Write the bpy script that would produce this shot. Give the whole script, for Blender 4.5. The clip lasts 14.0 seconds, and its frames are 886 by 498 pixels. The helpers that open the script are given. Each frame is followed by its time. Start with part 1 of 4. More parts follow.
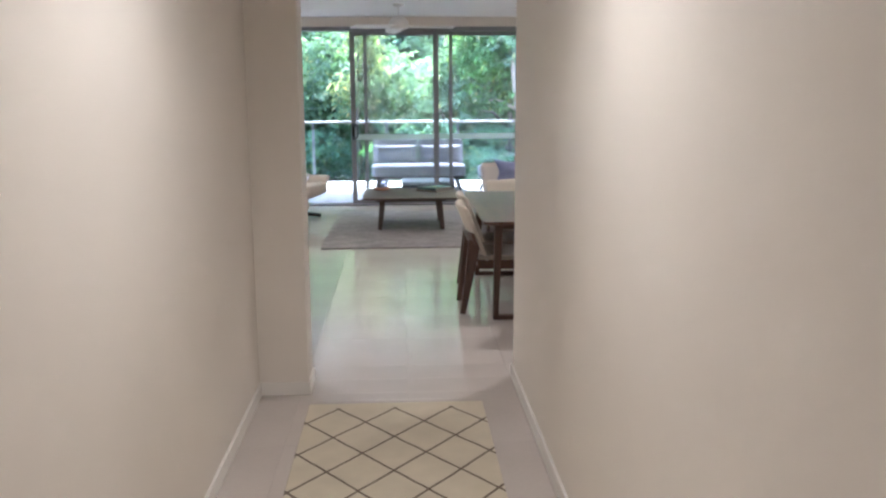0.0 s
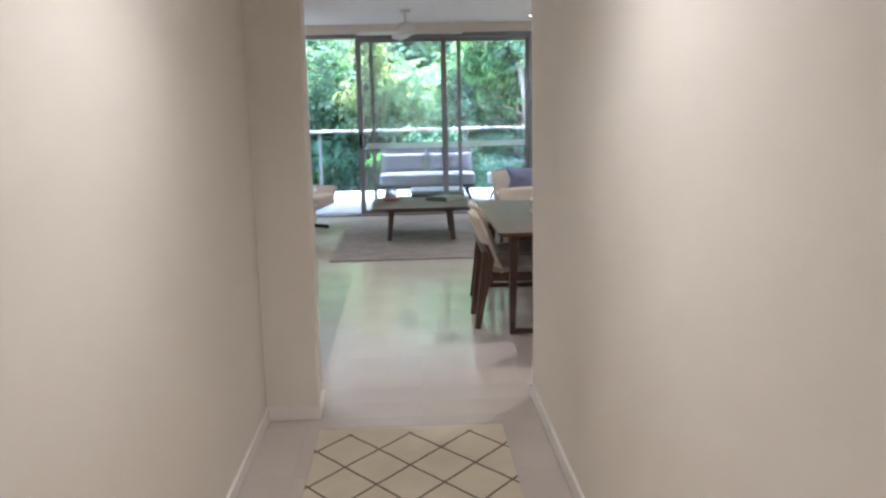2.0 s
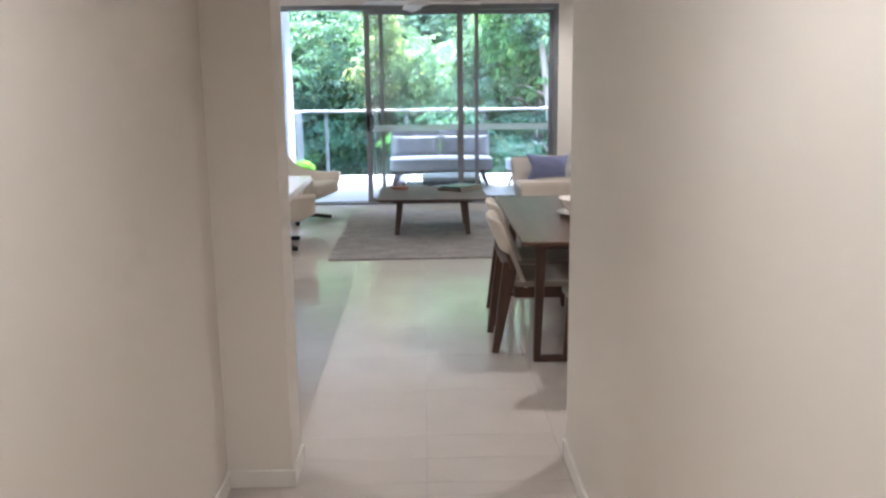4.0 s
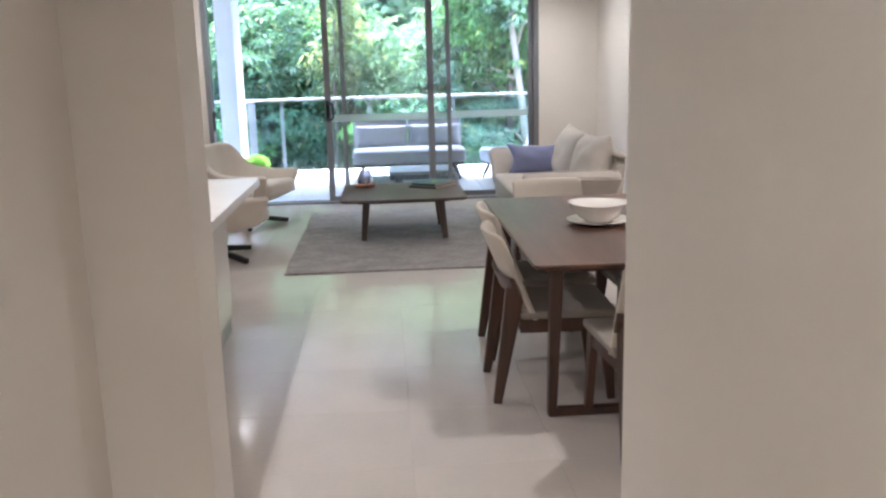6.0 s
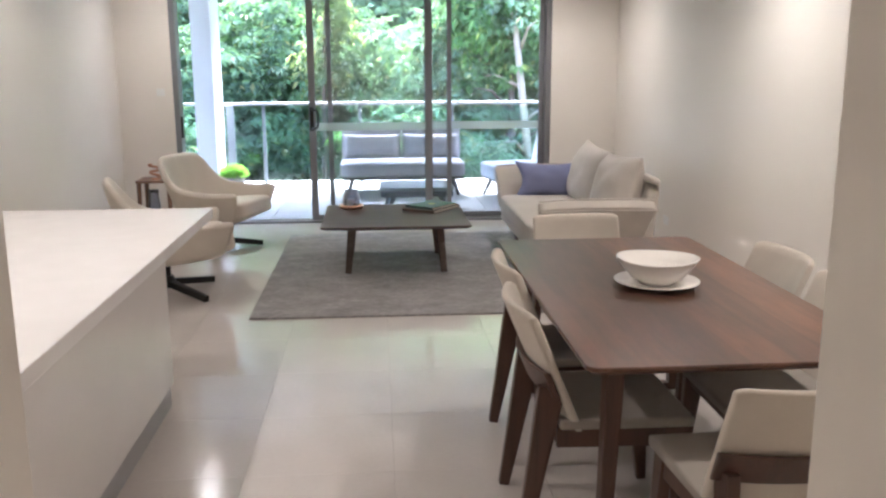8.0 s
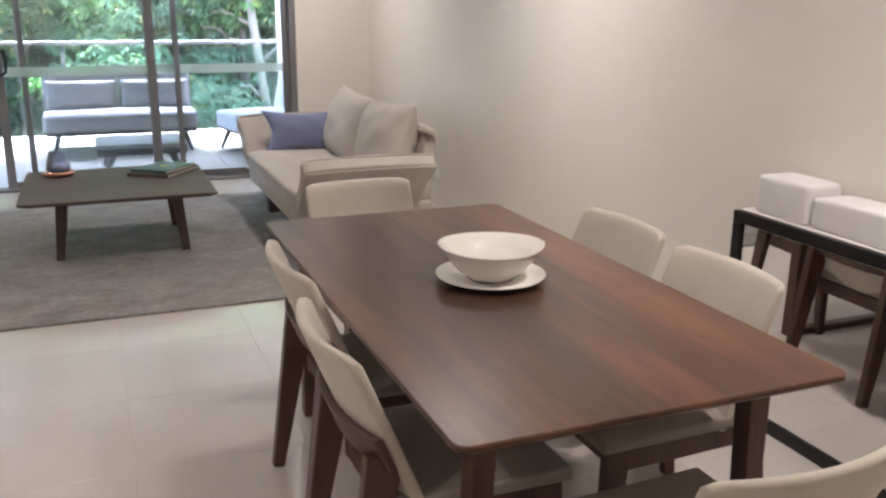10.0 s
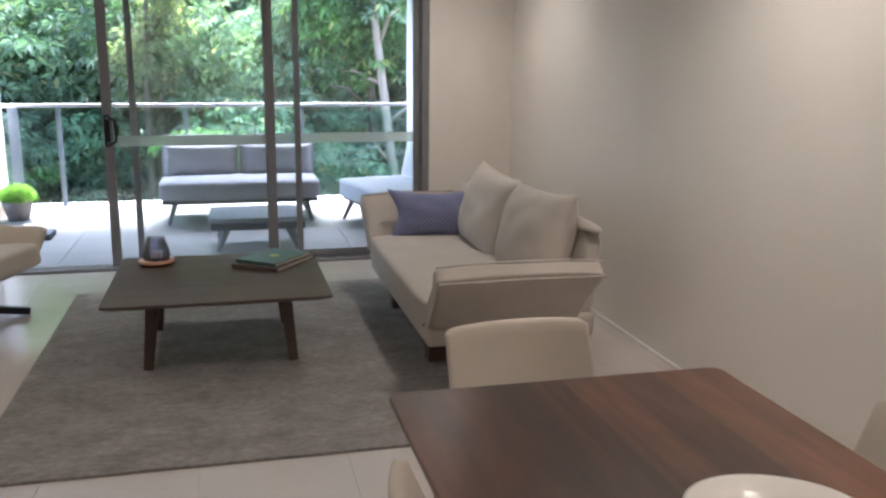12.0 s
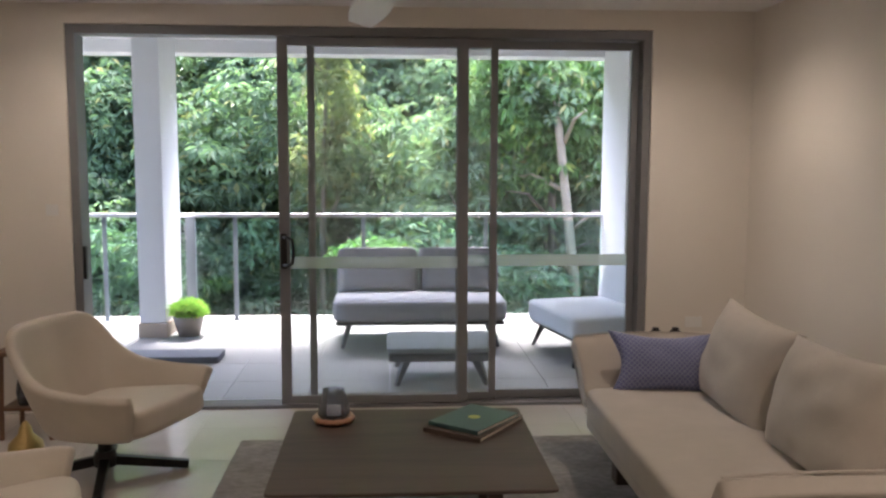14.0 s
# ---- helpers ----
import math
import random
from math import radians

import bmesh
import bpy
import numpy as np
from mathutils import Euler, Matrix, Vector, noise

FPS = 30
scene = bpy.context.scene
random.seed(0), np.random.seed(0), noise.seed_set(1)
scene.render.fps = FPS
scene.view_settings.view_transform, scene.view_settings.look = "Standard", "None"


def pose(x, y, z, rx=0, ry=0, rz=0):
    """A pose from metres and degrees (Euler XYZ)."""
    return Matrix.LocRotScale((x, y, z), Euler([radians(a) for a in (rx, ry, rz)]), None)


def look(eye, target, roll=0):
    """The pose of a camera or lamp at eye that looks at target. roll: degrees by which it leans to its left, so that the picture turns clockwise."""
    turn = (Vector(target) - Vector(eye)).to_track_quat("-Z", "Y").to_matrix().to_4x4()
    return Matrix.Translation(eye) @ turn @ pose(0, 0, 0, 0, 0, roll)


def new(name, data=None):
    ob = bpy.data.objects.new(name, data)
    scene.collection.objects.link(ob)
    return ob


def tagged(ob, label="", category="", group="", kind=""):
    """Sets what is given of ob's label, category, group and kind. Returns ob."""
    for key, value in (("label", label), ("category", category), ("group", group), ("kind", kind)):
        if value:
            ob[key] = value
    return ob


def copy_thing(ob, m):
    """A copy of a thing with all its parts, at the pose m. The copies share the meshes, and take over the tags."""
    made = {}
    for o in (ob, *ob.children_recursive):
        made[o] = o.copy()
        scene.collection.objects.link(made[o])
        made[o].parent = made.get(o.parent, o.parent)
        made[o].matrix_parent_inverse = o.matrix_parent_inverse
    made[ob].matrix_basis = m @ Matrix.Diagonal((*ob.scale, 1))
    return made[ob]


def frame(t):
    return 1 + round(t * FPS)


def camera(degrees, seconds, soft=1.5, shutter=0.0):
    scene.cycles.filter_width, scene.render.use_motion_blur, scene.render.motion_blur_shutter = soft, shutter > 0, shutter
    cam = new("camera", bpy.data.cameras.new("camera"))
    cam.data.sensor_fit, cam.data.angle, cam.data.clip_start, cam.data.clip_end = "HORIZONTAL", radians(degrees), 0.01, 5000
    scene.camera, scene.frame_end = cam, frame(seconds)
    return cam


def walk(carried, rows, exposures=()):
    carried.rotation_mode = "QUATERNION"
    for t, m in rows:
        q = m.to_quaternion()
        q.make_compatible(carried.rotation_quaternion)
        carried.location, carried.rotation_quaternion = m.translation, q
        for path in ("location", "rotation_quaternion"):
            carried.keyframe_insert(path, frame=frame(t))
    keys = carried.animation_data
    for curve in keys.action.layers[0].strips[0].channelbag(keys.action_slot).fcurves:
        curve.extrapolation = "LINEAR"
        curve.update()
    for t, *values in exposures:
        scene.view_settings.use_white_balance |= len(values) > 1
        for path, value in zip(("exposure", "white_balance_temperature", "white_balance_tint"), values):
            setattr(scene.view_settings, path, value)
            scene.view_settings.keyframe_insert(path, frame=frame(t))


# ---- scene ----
cam = camera(54.2, 14.0, soft=2.4)
PATH = [
    (0, (1.006, 0.825, 1.661), (1.1, 2.79, 1.302), -0.3),
    (0.5, (1.007, 0.824, 1.668), (1.088, 2.795, 1.337), -0.1),
    (1, (1.027, 0.834, 1.673), (1.08, 2.807, 1.349), -1.2),
    (1.5, (1.032, 0.891, 1.647), (0.995, 2.856, 1.274), -0.7),
    (2, (0.985, 1.081, 1.653), (1.06, 3.05, 1.311), -1.3),
    (2.5, (0.954, 1.301, 1.648), (1.1, 3.259, 1.27), -1.4),
    (3, (1.023, 1.552, 1.672), (1.091, 3.513, 1.284), -0.7),
    (3.2, (1.046, 1.668, 1.678), (1.083, 3.626, 1.276), -0.6),
    (5.3, (0.984, 2.883, 1.62), (1.041, 4.848, 1.253), -1.1),
    (5.5, (0.972, 3.021, 1.616), (1.07, 4.981, 1.23), -0.2),
    (6, (0.965, 3.287, 1.605), (1.09, 5.239, 1.185), -1.5),
    (6.5, (1.03, 3.606, 1.616), (1.084, 5.565, 1.221), 0.9),
    (7, (0.992, 3.933, 1.611), (1.082, 5.895, 1.237), 0.1),
    (7.5, (0.963, 4.226, 1.597), (1.156, 6.171, 1.175), 0.0),
    (8, (0.986, 4.493, 1.604), (1.133, 6.445, 1.193), -0.2),
    (8.5, (0.997, 4.764, 1.585), (1.17, 6.696, 1.1), 0.0),
    (8.7, (0.986, 4.883, 1.563), (1.263, 6.801, 1.07), -0.2),
    (9, (0.944, 5.033, 1.557), (1.472, 6.89, 1.035), -0.2),
    (9.2, (0.95, 5.118, 1.541), (1.577, 6.933, 0.982), 0.2),
    (11.3, (1.134, 6.175, 1.593), (1.892, 7.971, 1.144), 0.1),
    (11.5, (1.158, 6.289, 1.601), (1.838, 8.121, 1.173), 0.4),
    (12, (1.195, 6.598, 1.619), (1.668, 8.495, 1.195), 0.5),
    (12.5, (1.127, 6.881, 1.637), (1.569, 8.796, 1.265), -0.5),
    (13, (1.071, 7.128, 1.674), (1.323, 9.084, 1.343), -0.5),
    (13.5, (1.068, 7.463, 1.695), (1.137, 9.442, 1.409), -0.3),
    (14, (1.034, 7.72, 1.710), (1.156, 9.706, 1.502), 0.2),
]
EXPOSURES = [(0, 4.5, 5100, 12), (3, 4.48, 5080, 11), (5.5, 4.6, 5080, 12), (7, 4.57, 5180, 13), (9, 4.53, 5380, 13), (11.5, 4.13, 5400, 13), (12.5, 3.7, 5560, 13), (13, 3.56, 5700, 16), (13.5, 3.4, 5850, 17), (14, 3.5, 6100, 18)]
walk(cam, [(t, look(eye, target, roll)) for t, eye, target, roll in PATH], EXPOSURES)
SKY_STRENGTH, SUN_STRENGTH = 0.15, 3.4
HALL_W, ROOM_W, LIVING_W = 3.6, 5.7, 4.7
LAMP_COLOUR = (1.0, 0.83, 0.64)

# ---- world, sun and lamps ----
SUN_DIR = Vector((0.05, 0.45, 1.0)).normalized()
world = bpy.data.worlds.new("daylight")
world.use_nodes = True
scene.world = world
wn = world.node_tree.nodes
sky = wn.new("ShaderNodeTexSky")
sky.sky_type = "NISHITA"
sky.sun_disc = False
sky.sun_elevation = math.asin(SUN_DIR.z)
sky.sun_rotation = math.atan2(SUN_DIR.x, SUN_DIR.y)
sky.air_density, sky.dust_density, sky.ozone_density = 1.0, 4.0, 1.0
wn["Background"].inputs["Strength"].default_value = SKY_STRENGTH
world.node_tree.links.new(sky.outputs["Color"], wn["Background"].inputs["Color"])

sun_data = bpy.data.lights.new("sun", "SUN")
sun_data.energy, sun_data.angle, sun_data.color = SUN_STRENGTH, radians(25), (1.0, 0.96, 0.9)
sun_ob = new("sun", sun_data)
sun_ob.matrix_world = look((6, 22, 20), Vector((6, 22, 20)) - SUN_DIR)


def downlamp(x, y, z, watts):
    data = bpy.data.lights.new("downlight_lamp", "SPOT")
    data.energy, data.spot_size, data.spot_blend = watts, radians(150), 1.0
    data.shadow_soft_size, data.color = 0.07, LAMP_COLOUR
    ob = new("downlight_lamp", data)
    ob.location = (x, y, z - 0.03)


# ---- materials ----
def material(name, base, rough=0.5, metal=0.0, vary=0.12, scale=3.0, fine=60.0, bump=0.1, depth=0.002, random=0.0, coat=0.0, spec=0.5):
    """A surface with tone that varies at two scales and a fine relief, in object space."""
    m = bpy.data.materials.new(name)
    m.use_nodes = True
    n, l = m.node_tree.nodes, m.node_tree.links
    b = n["Principled BSDF"]
    tc = n.new("ShaderNodeTexCoord")
    big, small = n.new("ShaderNodeTexNoise"), n.new("ShaderNodeTexNoise")
    big.inputs["Scale"].default_value, small.inputs["Scale"].default_value = scale, fine
    big.inputs["Detail"].default_value, small.inputs["Detail"].default_value = 4, 3
    for t in (big, small):
        l.new(tc.outputs["Object"], t.inputs["Vector"])
    mix = n.new("ShaderNodeMath")
    mix.operation = "MULTIPLY_ADD"
    l.new(small.outputs["Fac"], mix.inputs[0])
    mix.inputs[1].default_value = 0.45
    l.new(big.outputs["Fac"], mix.inputs[2])
    ramp = n.new("ShaderNodeMapRange")
    ramp.inputs["From Min"].default_value, ramp.inputs["From Max"].default_value = 0.4, 1.05
    ramp.inputs["To Min"].default_value, ramp.inputs["To Max"].default_value = 1 - vary, 1 + vary
    l.new(mix.outputs[0], ramp.inputs["Value"])
    value = ramp.outputs["Result"]
    if random:
        info = n.new("ShaderNodeObjectInfo")
        rr = n.new("ShaderNodeMapRange")
        rr.inputs["To Min"].default_value, rr.inputs["To Max"].default_value = 1 - random, 1 + random
        l.new(info.outputs["Random"], rr.inputs["Value"])
        mul = n.new("ShaderNodeMath")
        mul.operation = "MULTIPLY"
        l.new(value, mul.inputs[0]), l.new(rr.outputs["Result"], mul.inputs[1])
        value = mul.outputs[0]
    col = n.new("ShaderNodeVectorMath")
    col.operation = "SCALE"
    col.inputs[0].default_value = base
    l.new(value, col.inputs["Scale"])
    l.new(col.outputs["Vector"], b.inputs["Base Color"])
    rm = n.new("ShaderNodeMapRange")
    rm.inputs["To Min"].default_value, rm.inputs["To Max"].default_value = max(0.02, rough * 0.85), min(1, rough * 1.15)
    l.new(big.outputs["Fac"], rm.inputs["Value"])
    l.new(rm.outputs["Result"], b.inputs["Roughness"])
    b.inputs["Metallic"].default_value = metal
    b.inputs["Coat Weight"].default_value = coat
    b.inputs["Specular IOR Level"].default_value = spec
    if bump:
        bp = n.new("ShaderNodeBump")
        bp.inputs["Strength"].default_value, bp.inputs["Distance"].default_value = bump, depth
        l.new(small.outputs["Fac"], bp.inputs["Height"])
        l.new(bp.outputs["Normal"], b.inputs["Normal"])
    return m


def wood(name, dark, light, axis="Y", rough=0.35, scale=1.0):
    """Timber with grain along one axis."""
    m = bpy.data.materials.new(name)
    m.use_nodes = True
    n, l = m.node_tree.nodes, m.node_tree.links
    b = n["Principled BSDF"]
    tc, mp = n.new("ShaderNodeTexCoord"), n.new("ShaderNodeMapping")
    stretch = {"X": (1.2, 14, 14), "Y": (14, 1.2, 14), "Z": (14, 14, 1.2)}[axis]
    mp.inputs["Scale"].default_value = [s * scale for s in stretch]
    l.new(tc.outputs["Object"], mp.inputs["Vector"])
    g, f, broad = n.new("ShaderNodeTexNoise"), n.new("ShaderNodeTexNoise"), n.new("ShaderNodeTexNoise")
    g.inputs["Scale"].default_value, g.inputs["Detail"].default_value, g.inputs["Distortion"].default_value = 1.0, 5, 0.8
    f.inputs["Scale"].default_value, f.inputs["Detail"].default_value = 7.0, 3
    broad.inputs["Scale"].default_value = 0.28
    for t in (g, f, broad):
        l.new(mp.outputs["Vector"], t.inputs["Vector"])
    a = n.new("ShaderNodeMath")
    a.operation = "MULTIPLY_ADD"
    l.new(f.outputs["Fac"], a.inputs[0])
    a.inputs[1].default_value = 0.35
    l.new(g.outputs["Fac"], a.inputs[2])
    a2 = n.new("ShaderNodeMath")
    a2.operation = "MULTIPLY_ADD"
    l.new(broad.outputs["Fac"], a2.inputs[0])
    a2.inputs[1].default_value = 0.9
    l.new(a.outputs[0], a2.inputs[2])
    r = n.new("ShaderNodeValToRGB")
    r.color_ramp.elements[0].position, r.color_ramp.elements[1].position = 0.55, 1.12
    r.color_ramp.elements[0].color, r.color_ramp.elements[1].color = (*dark, 1), (*light, 1)
    sc = n.new("ShaderNodeMath")
    sc.operation = "MULTIPLY"
    sc.inputs[1].default_value = 0.8
    l.new(a2.outputs[0], sc.inputs[0])
    l.new(sc.outputs[0], r.inputs["Fac"])
    l.new(r.outputs["Color"], b.inputs["Base Color"])
    b.inputs["Roughness"].default_value = rough
    bp = n.new("ShaderNodeBump")
    bp.inputs["Strength"].default_value, bp.inputs["Distance"].default_value = 0.08, 0.001
    l.new(a.outputs[0], bp.inputs["Height"])
    l.new(bp.outputs["Normal"], b.inputs["Normal"])
    return m


def fabric(name, base, weave=420.0, vary=0.1, rough=0.9, bump=0.25):
    m = material(name, base, rough=rough, vary=vary, scale=5.0, fine=weave, bump=bump, depth=0.0015, spec=0.25)
    m.node_tree.nodes["Principled BSDF"].inputs["Sheen Weight"].default_value = 0.15
    return m


def glass(name, colour=(0.96, 0.985, 0.975), haze=0.0):
    """A thin pane: clear, with real mirror gloss that grows with the angle."""
    m = bpy.data.materials.new(name)
    m.use_nodes = True
    n, l = m.node_tree.nodes, m.node_tree.links
    n.remove(n["Principled BSDF"])
    clear, gloss, mix, fr = n.new("ShaderNodeBsdfTransparent"), n.new("ShaderNodeBsdfGlossy"), n.new("ShaderNodeMixShader"), n.new("ShaderNodeFresnel")
    clear.inputs["Color"].default_value = (*colour, 1)
    gloss.inputs["Roughness"].default_value = 0.02
    fr.inputs["IOR"].default_value = 1.45
    l.new(fr.outputs["Fac"], mix.inputs["Fac"])
    l.new(clear.outputs[0], mix.inputs[1]), l.new(gloss.outputs[0], mix.inputs[2])
    out = mix.outputs[0]
    if haze:
        dif, m2 = n.new("ShaderNodeBsdfDiffuse"), n.new("ShaderNodeMixShader")
        dif.inputs["Color"].default_value = (0.8, 0.85, 0.84, 1)
        tr, m3 = n.new("ShaderNodeBsdfTranslucent"), n.new("ShaderNodeMixShader")
        tr.inputs["Color"].default_value = (0.8, 0.86, 0.84, 1)
        m3.inputs["Fac"].default_value = 0.6
        l.new(dif.outputs[0], m3.inputs[1]), l.new(tr.outputs[0], m3.inputs[2])
        m2.inputs["Fac"].default_value = haze
        l.new(out, m2.inputs[1]), l.new(m3.outputs[0], m2.inputs[2])
        out = m2.outputs[0]
    l.new(out, n["Material Output"].inputs["Surface"])
    return m


def leaf_material(name, low, high, glow=0.4):
    """Leaves: each one of its own green, with light coming through them."""
    m = bpy.data.materials.new(name)
    m.use_nodes = True
    n, l = m.node_tree.nodes, m.node_tree.links
    b = n["Principled BSDF"]
    geo, r = n.new("ShaderNodeNewGeometry"), n.new("ShaderNodeValToRGB")
    l.new(geo.outputs["Random Per Island"], r.inputs["Fac"])
    e = r.color_ramp.elements
    e[0].color, e[1].color = (*low, 1), (*high, 1)
    e[1].position = 0.93
    last = e.new(0.985)
    last.color = (high[0] * 1.6, high[1] * 1.05, high[2] * 0.8, 1)
    tc, nz, mul = n.new("ShaderNodeTexCoord"), n.new("ShaderNodeTexNoise"), n.new("ShaderNodeVectorMath")
    nz.inputs["Scale"].default_value, nz.inputs["Detail"].default_value = 1.3, 3
    l.new(tc.outputs["Object"], nz.inputs["Vector"])
    mr = n.new("ShaderNodeMapRange")
    mr.inputs["From Min"].default_value, mr.inputs["From Max"].default_value = 0.3, 0.7
    mr.inputs["To Min"].default_value, mr.inputs["To Max"].default_value = 0.4, 1.6
    l.new(nz.outputs["Fac"], mr.inputs["Value"])
    mul.operation = "SCALE"
    l.new(r.outputs["Color"], mul.inputs[0]), l.new(mr.outputs["Result"], mul.inputs["Scale"])
    l.new(mul.outputs["Vector"], b.inputs["Base Color"])
    b.inputs["Roughness"].default_value = 0.7
    b.inputs["Specular IOR Level"].default_value = 0.3
    tr, mix = n.new("ShaderNodeBsdfTranslucent"), n.new("ShaderNodeMixShader")
    bright = n.new("ShaderNodeVectorMath")
    bright.operation = "MULTIPLY"
    bright.inputs[1].default_value = (1.25, 1.5, 0.85)
    l.new(mul.outputs["Vector"], bright.inputs[0])
    l.new(bright.outputs["Vector"], tr.inputs["Color"])
    mix.inputs["Fac"].default_value = glow
    l.new(b.outputs[0], mix.inputs[1]), l.new(tr.outputs[0], mix.inputs[2])
    l.new(mix.outputs[0], n["Material Output"].inputs["Surface"])
    return m


def lamp_glow(name, colour, strength):
    m = bpy.data.materials.new(name)
    m.use_nodes = True
    b = m.node_tree.nodes["Principled BSDF"]
    b.inputs["Emission Color"].default_value = (*colour, 1)
    b.inputs["Emission Strength"].default_value = strength
    return m


def diamond_rug(name, ground, line, wide, tall):
    """A woven runner with a lattice of thin dark diamonds."""
    m = fabric(name, ground, weave=260, vary=0.12, bump=0.5)
    n, l = m.node_tree.nodes, m.node_tree.links
    b = n["Principled BSDF"]
    tc, wob, sep = n.new("ShaderNodeTexCoord"), n.new("ShaderNodeTexNoise"), n.new("ShaderNodeSeparateXYZ")
    wob.inputs["Scale"].default_value = 9
    l.new(tc.outputs["Object"], wob.inputs["Vector"])
    off = n.new("ShaderNodeVectorMath")
    off.operation = "MULTIPLY_ADD"
    off.inputs[1].default_value = (0.012, 0.012, 0)
    l.new(wob.outputs["Color"], off.inputs[0]), l.new(tc.outputs["Object"], off.inputs[2])
    l.new(off.outputs["Vector"], sep.inputs[0])

    def calc(op, a, c=None):
        q = n.new("ShaderNodeMath")
        q.operation = op
        for k, v in enumerate((a, c)):
            if v is None:
                continue
            if isinstance(v, (int, float)):
                q.inputs[k].default_value = v
            else:
                l.new(v, q.inputs[k])
        return q.outputs[0]

    u, v = calc("DIVIDE", sep.outputs["X"], wide), calc("DIVIDE", sep.outputs["Y"], tall)
    near = []
    for op in ("ADD", "SUBTRACT"):
        w = calc("ADD", calc(op, u, v), 100.0)
        near.append(calc("ABSOLUTE", calc("SUBTRACT", calc("FRACT", w), 0.5)))
    best = calc("MAXIMUM", near[0], near[1])
    mask = calc("MULTIPLY", calc("GREATER_THAN", best, 0.5 - 0.026), calc("LESS_THAN", v, 0.03))
    mix = n.new("ShaderNodeMix")
    mix.data_type = "RGBA"
    old = b.inputs["Base Color"].links[0].from_socket
    l.new(mask, mix.inputs["Factor"])
    l.new(old, mix.inputs[6])
    mix.inputs[7].default_value = (*line, 1)
    l.new(mix.outputs[2], b.inputs["Base Color"])
    return m


def pattern_cloth(name, base, mark, step):
    """Blue cloth with a small pale lattice woven in, on the slant."""
    m = fabric(name, base, weave=300, vary=0.1)
    n, l = m.node_tree.nodes, m.node_tree.links
    b = n["Principled BSDF"]
    tc, sep = n.new("ShaderNodeTexCoord"), n.new("ShaderNodeSeparateXYZ")
    l.new(tc.outputs["Object"], sep.inputs[0])
    near = []
    for op in ("ADD", "SUBTRACT"):
        mixed, wave = n.new("ShaderNodeMath"), n.new("ShaderNodeMath")
        mixed.operation, wave.operation = op, "PINGPONG"
        l.new(sep.outputs["X"], mixed.inputs[0]), l.new(sep.outputs["Z"], mixed.inputs[1])
        l.new(mixed.outputs[0], wave.inputs[0])
        wave.inputs[1].default_value = step
        near.append(wave.outputs[0])
    low = n.new("ShaderNodeMath")
    low.operation = "MINIMUM"
    l.new(near[0], low.inputs[0]), l.new(near[1], low.inputs[1])
    mr = n.new("ShaderNodeMapRange")
    mr.inputs["From Min"].default_value, mr.inputs["From Max"].default_value = step * 0.16, step * 0.34
    mr.inputs["To Min"].default_value, mr.inputs["To Max"].default_value = 0.55, 0.0
    l.new(low.outputs[0], mr.inputs["Value"])
    mix = n.new("ShaderNodeMix")
    mix.data_type = "RGBA"
    old = b.inputs["Base Color"].links[0].from_socket
    l.new(mr.outputs["Result"], mix.inputs["Factor"])
    l.new(old, mix.inputs[6])
    mix.inputs[7].default_value = (*mark, 1)
    l.new(mix.outputs[2], b.inputs["Base Color"])
    return m


WALL = material("warm_white_paint", (0.785, 0.735, 0.665), rough=0.6, vary=0.025, scale=1.2, fine=350, bump=0.06, depth=0.0006)
TRIM = material("white_gloss_trim", (0.82, 0.79, 0.74), rough=0.35, vary=0.02, bump=0.02)
CEILING = material("ceiling_paint", (0.83, 0.82, 0.8), rough=0.8, vary=0.02, scale=0.8, fine=300, bump=0.05, depth=0.0006)
TILE = material("polished_tile", (0.56, 0.51, 0.465), rough=0.15, vary=0.06, scale=2.2, fine=45, bump=0.012, depth=0.0006, random=0.007)
GROUT = material("grout", (0.52, 0.475, 0.43), rough=0.8, vary=0.1)
ALU = material("grey_aluminium", (0.22, 0.22, 0.23), rough=0.5, metal=0.1, vary=0.06, fine=120, bump=0.03)
BLACK = material("black_metal", (0.022, 0.02, 0.02), rough=0.4, metal=0.5, vary=0.1, bump=0.03)
DARK_FRAME = material("dark_powder_coat", (0.016, 0.016, 0.018), rough=0.55, vary=0.1, bump=0.02)
STEEL = material("brushed_steel", (0.55, 0.56, 0.57), rough=0.3, metal=0.9, vary=0.05)
WALNUT_TOP = wood("walnut_top", (0.016, 0.0085, 0.006), (0.135, 0.058, 0.030), "Y", 0.32, 0.5)
WALNUT = wood("walnut_frame", (0.032, 0.016, 0.011), (0.085, 0.042, 0.027), "Z", 0.42)
ESPRESSO = wood("dark_oak", (0.036, 0.024, 0.018), (0.088, 0.057, 0.043), "X", 0.55)
LIGHT_WOOD = wood("side_table_wood", (0.09, 0.045, 0.025), (0.22, 0.12, 0.07), "Z", 0.4)
CREAM = fabric("cream_upholstery", (0.56, 0.50, 0.42), weave=380)
SEAT_GREY = fabric("taupe_seat_cloth", (0.30, 0.265, 0.225), weave=380)
SOFA = fabric("beige_sofa_cloth", (0.47, 0.425, 0.37), weave=300)
LEATHER = material("ivory_leather", (0.60, 0.535, 0.45), rough=0.5, vary=0.05, scale=6, fine=170, bump=0.12, depth=0.001)
BLUE = pattern_cloth("blue_pattern_cloth", (0.16, 0.175, 0.32), (0.36, 0.38, 0.50), 0.014)
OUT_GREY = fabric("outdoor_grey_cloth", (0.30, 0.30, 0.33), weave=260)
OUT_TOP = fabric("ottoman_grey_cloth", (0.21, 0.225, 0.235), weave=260)
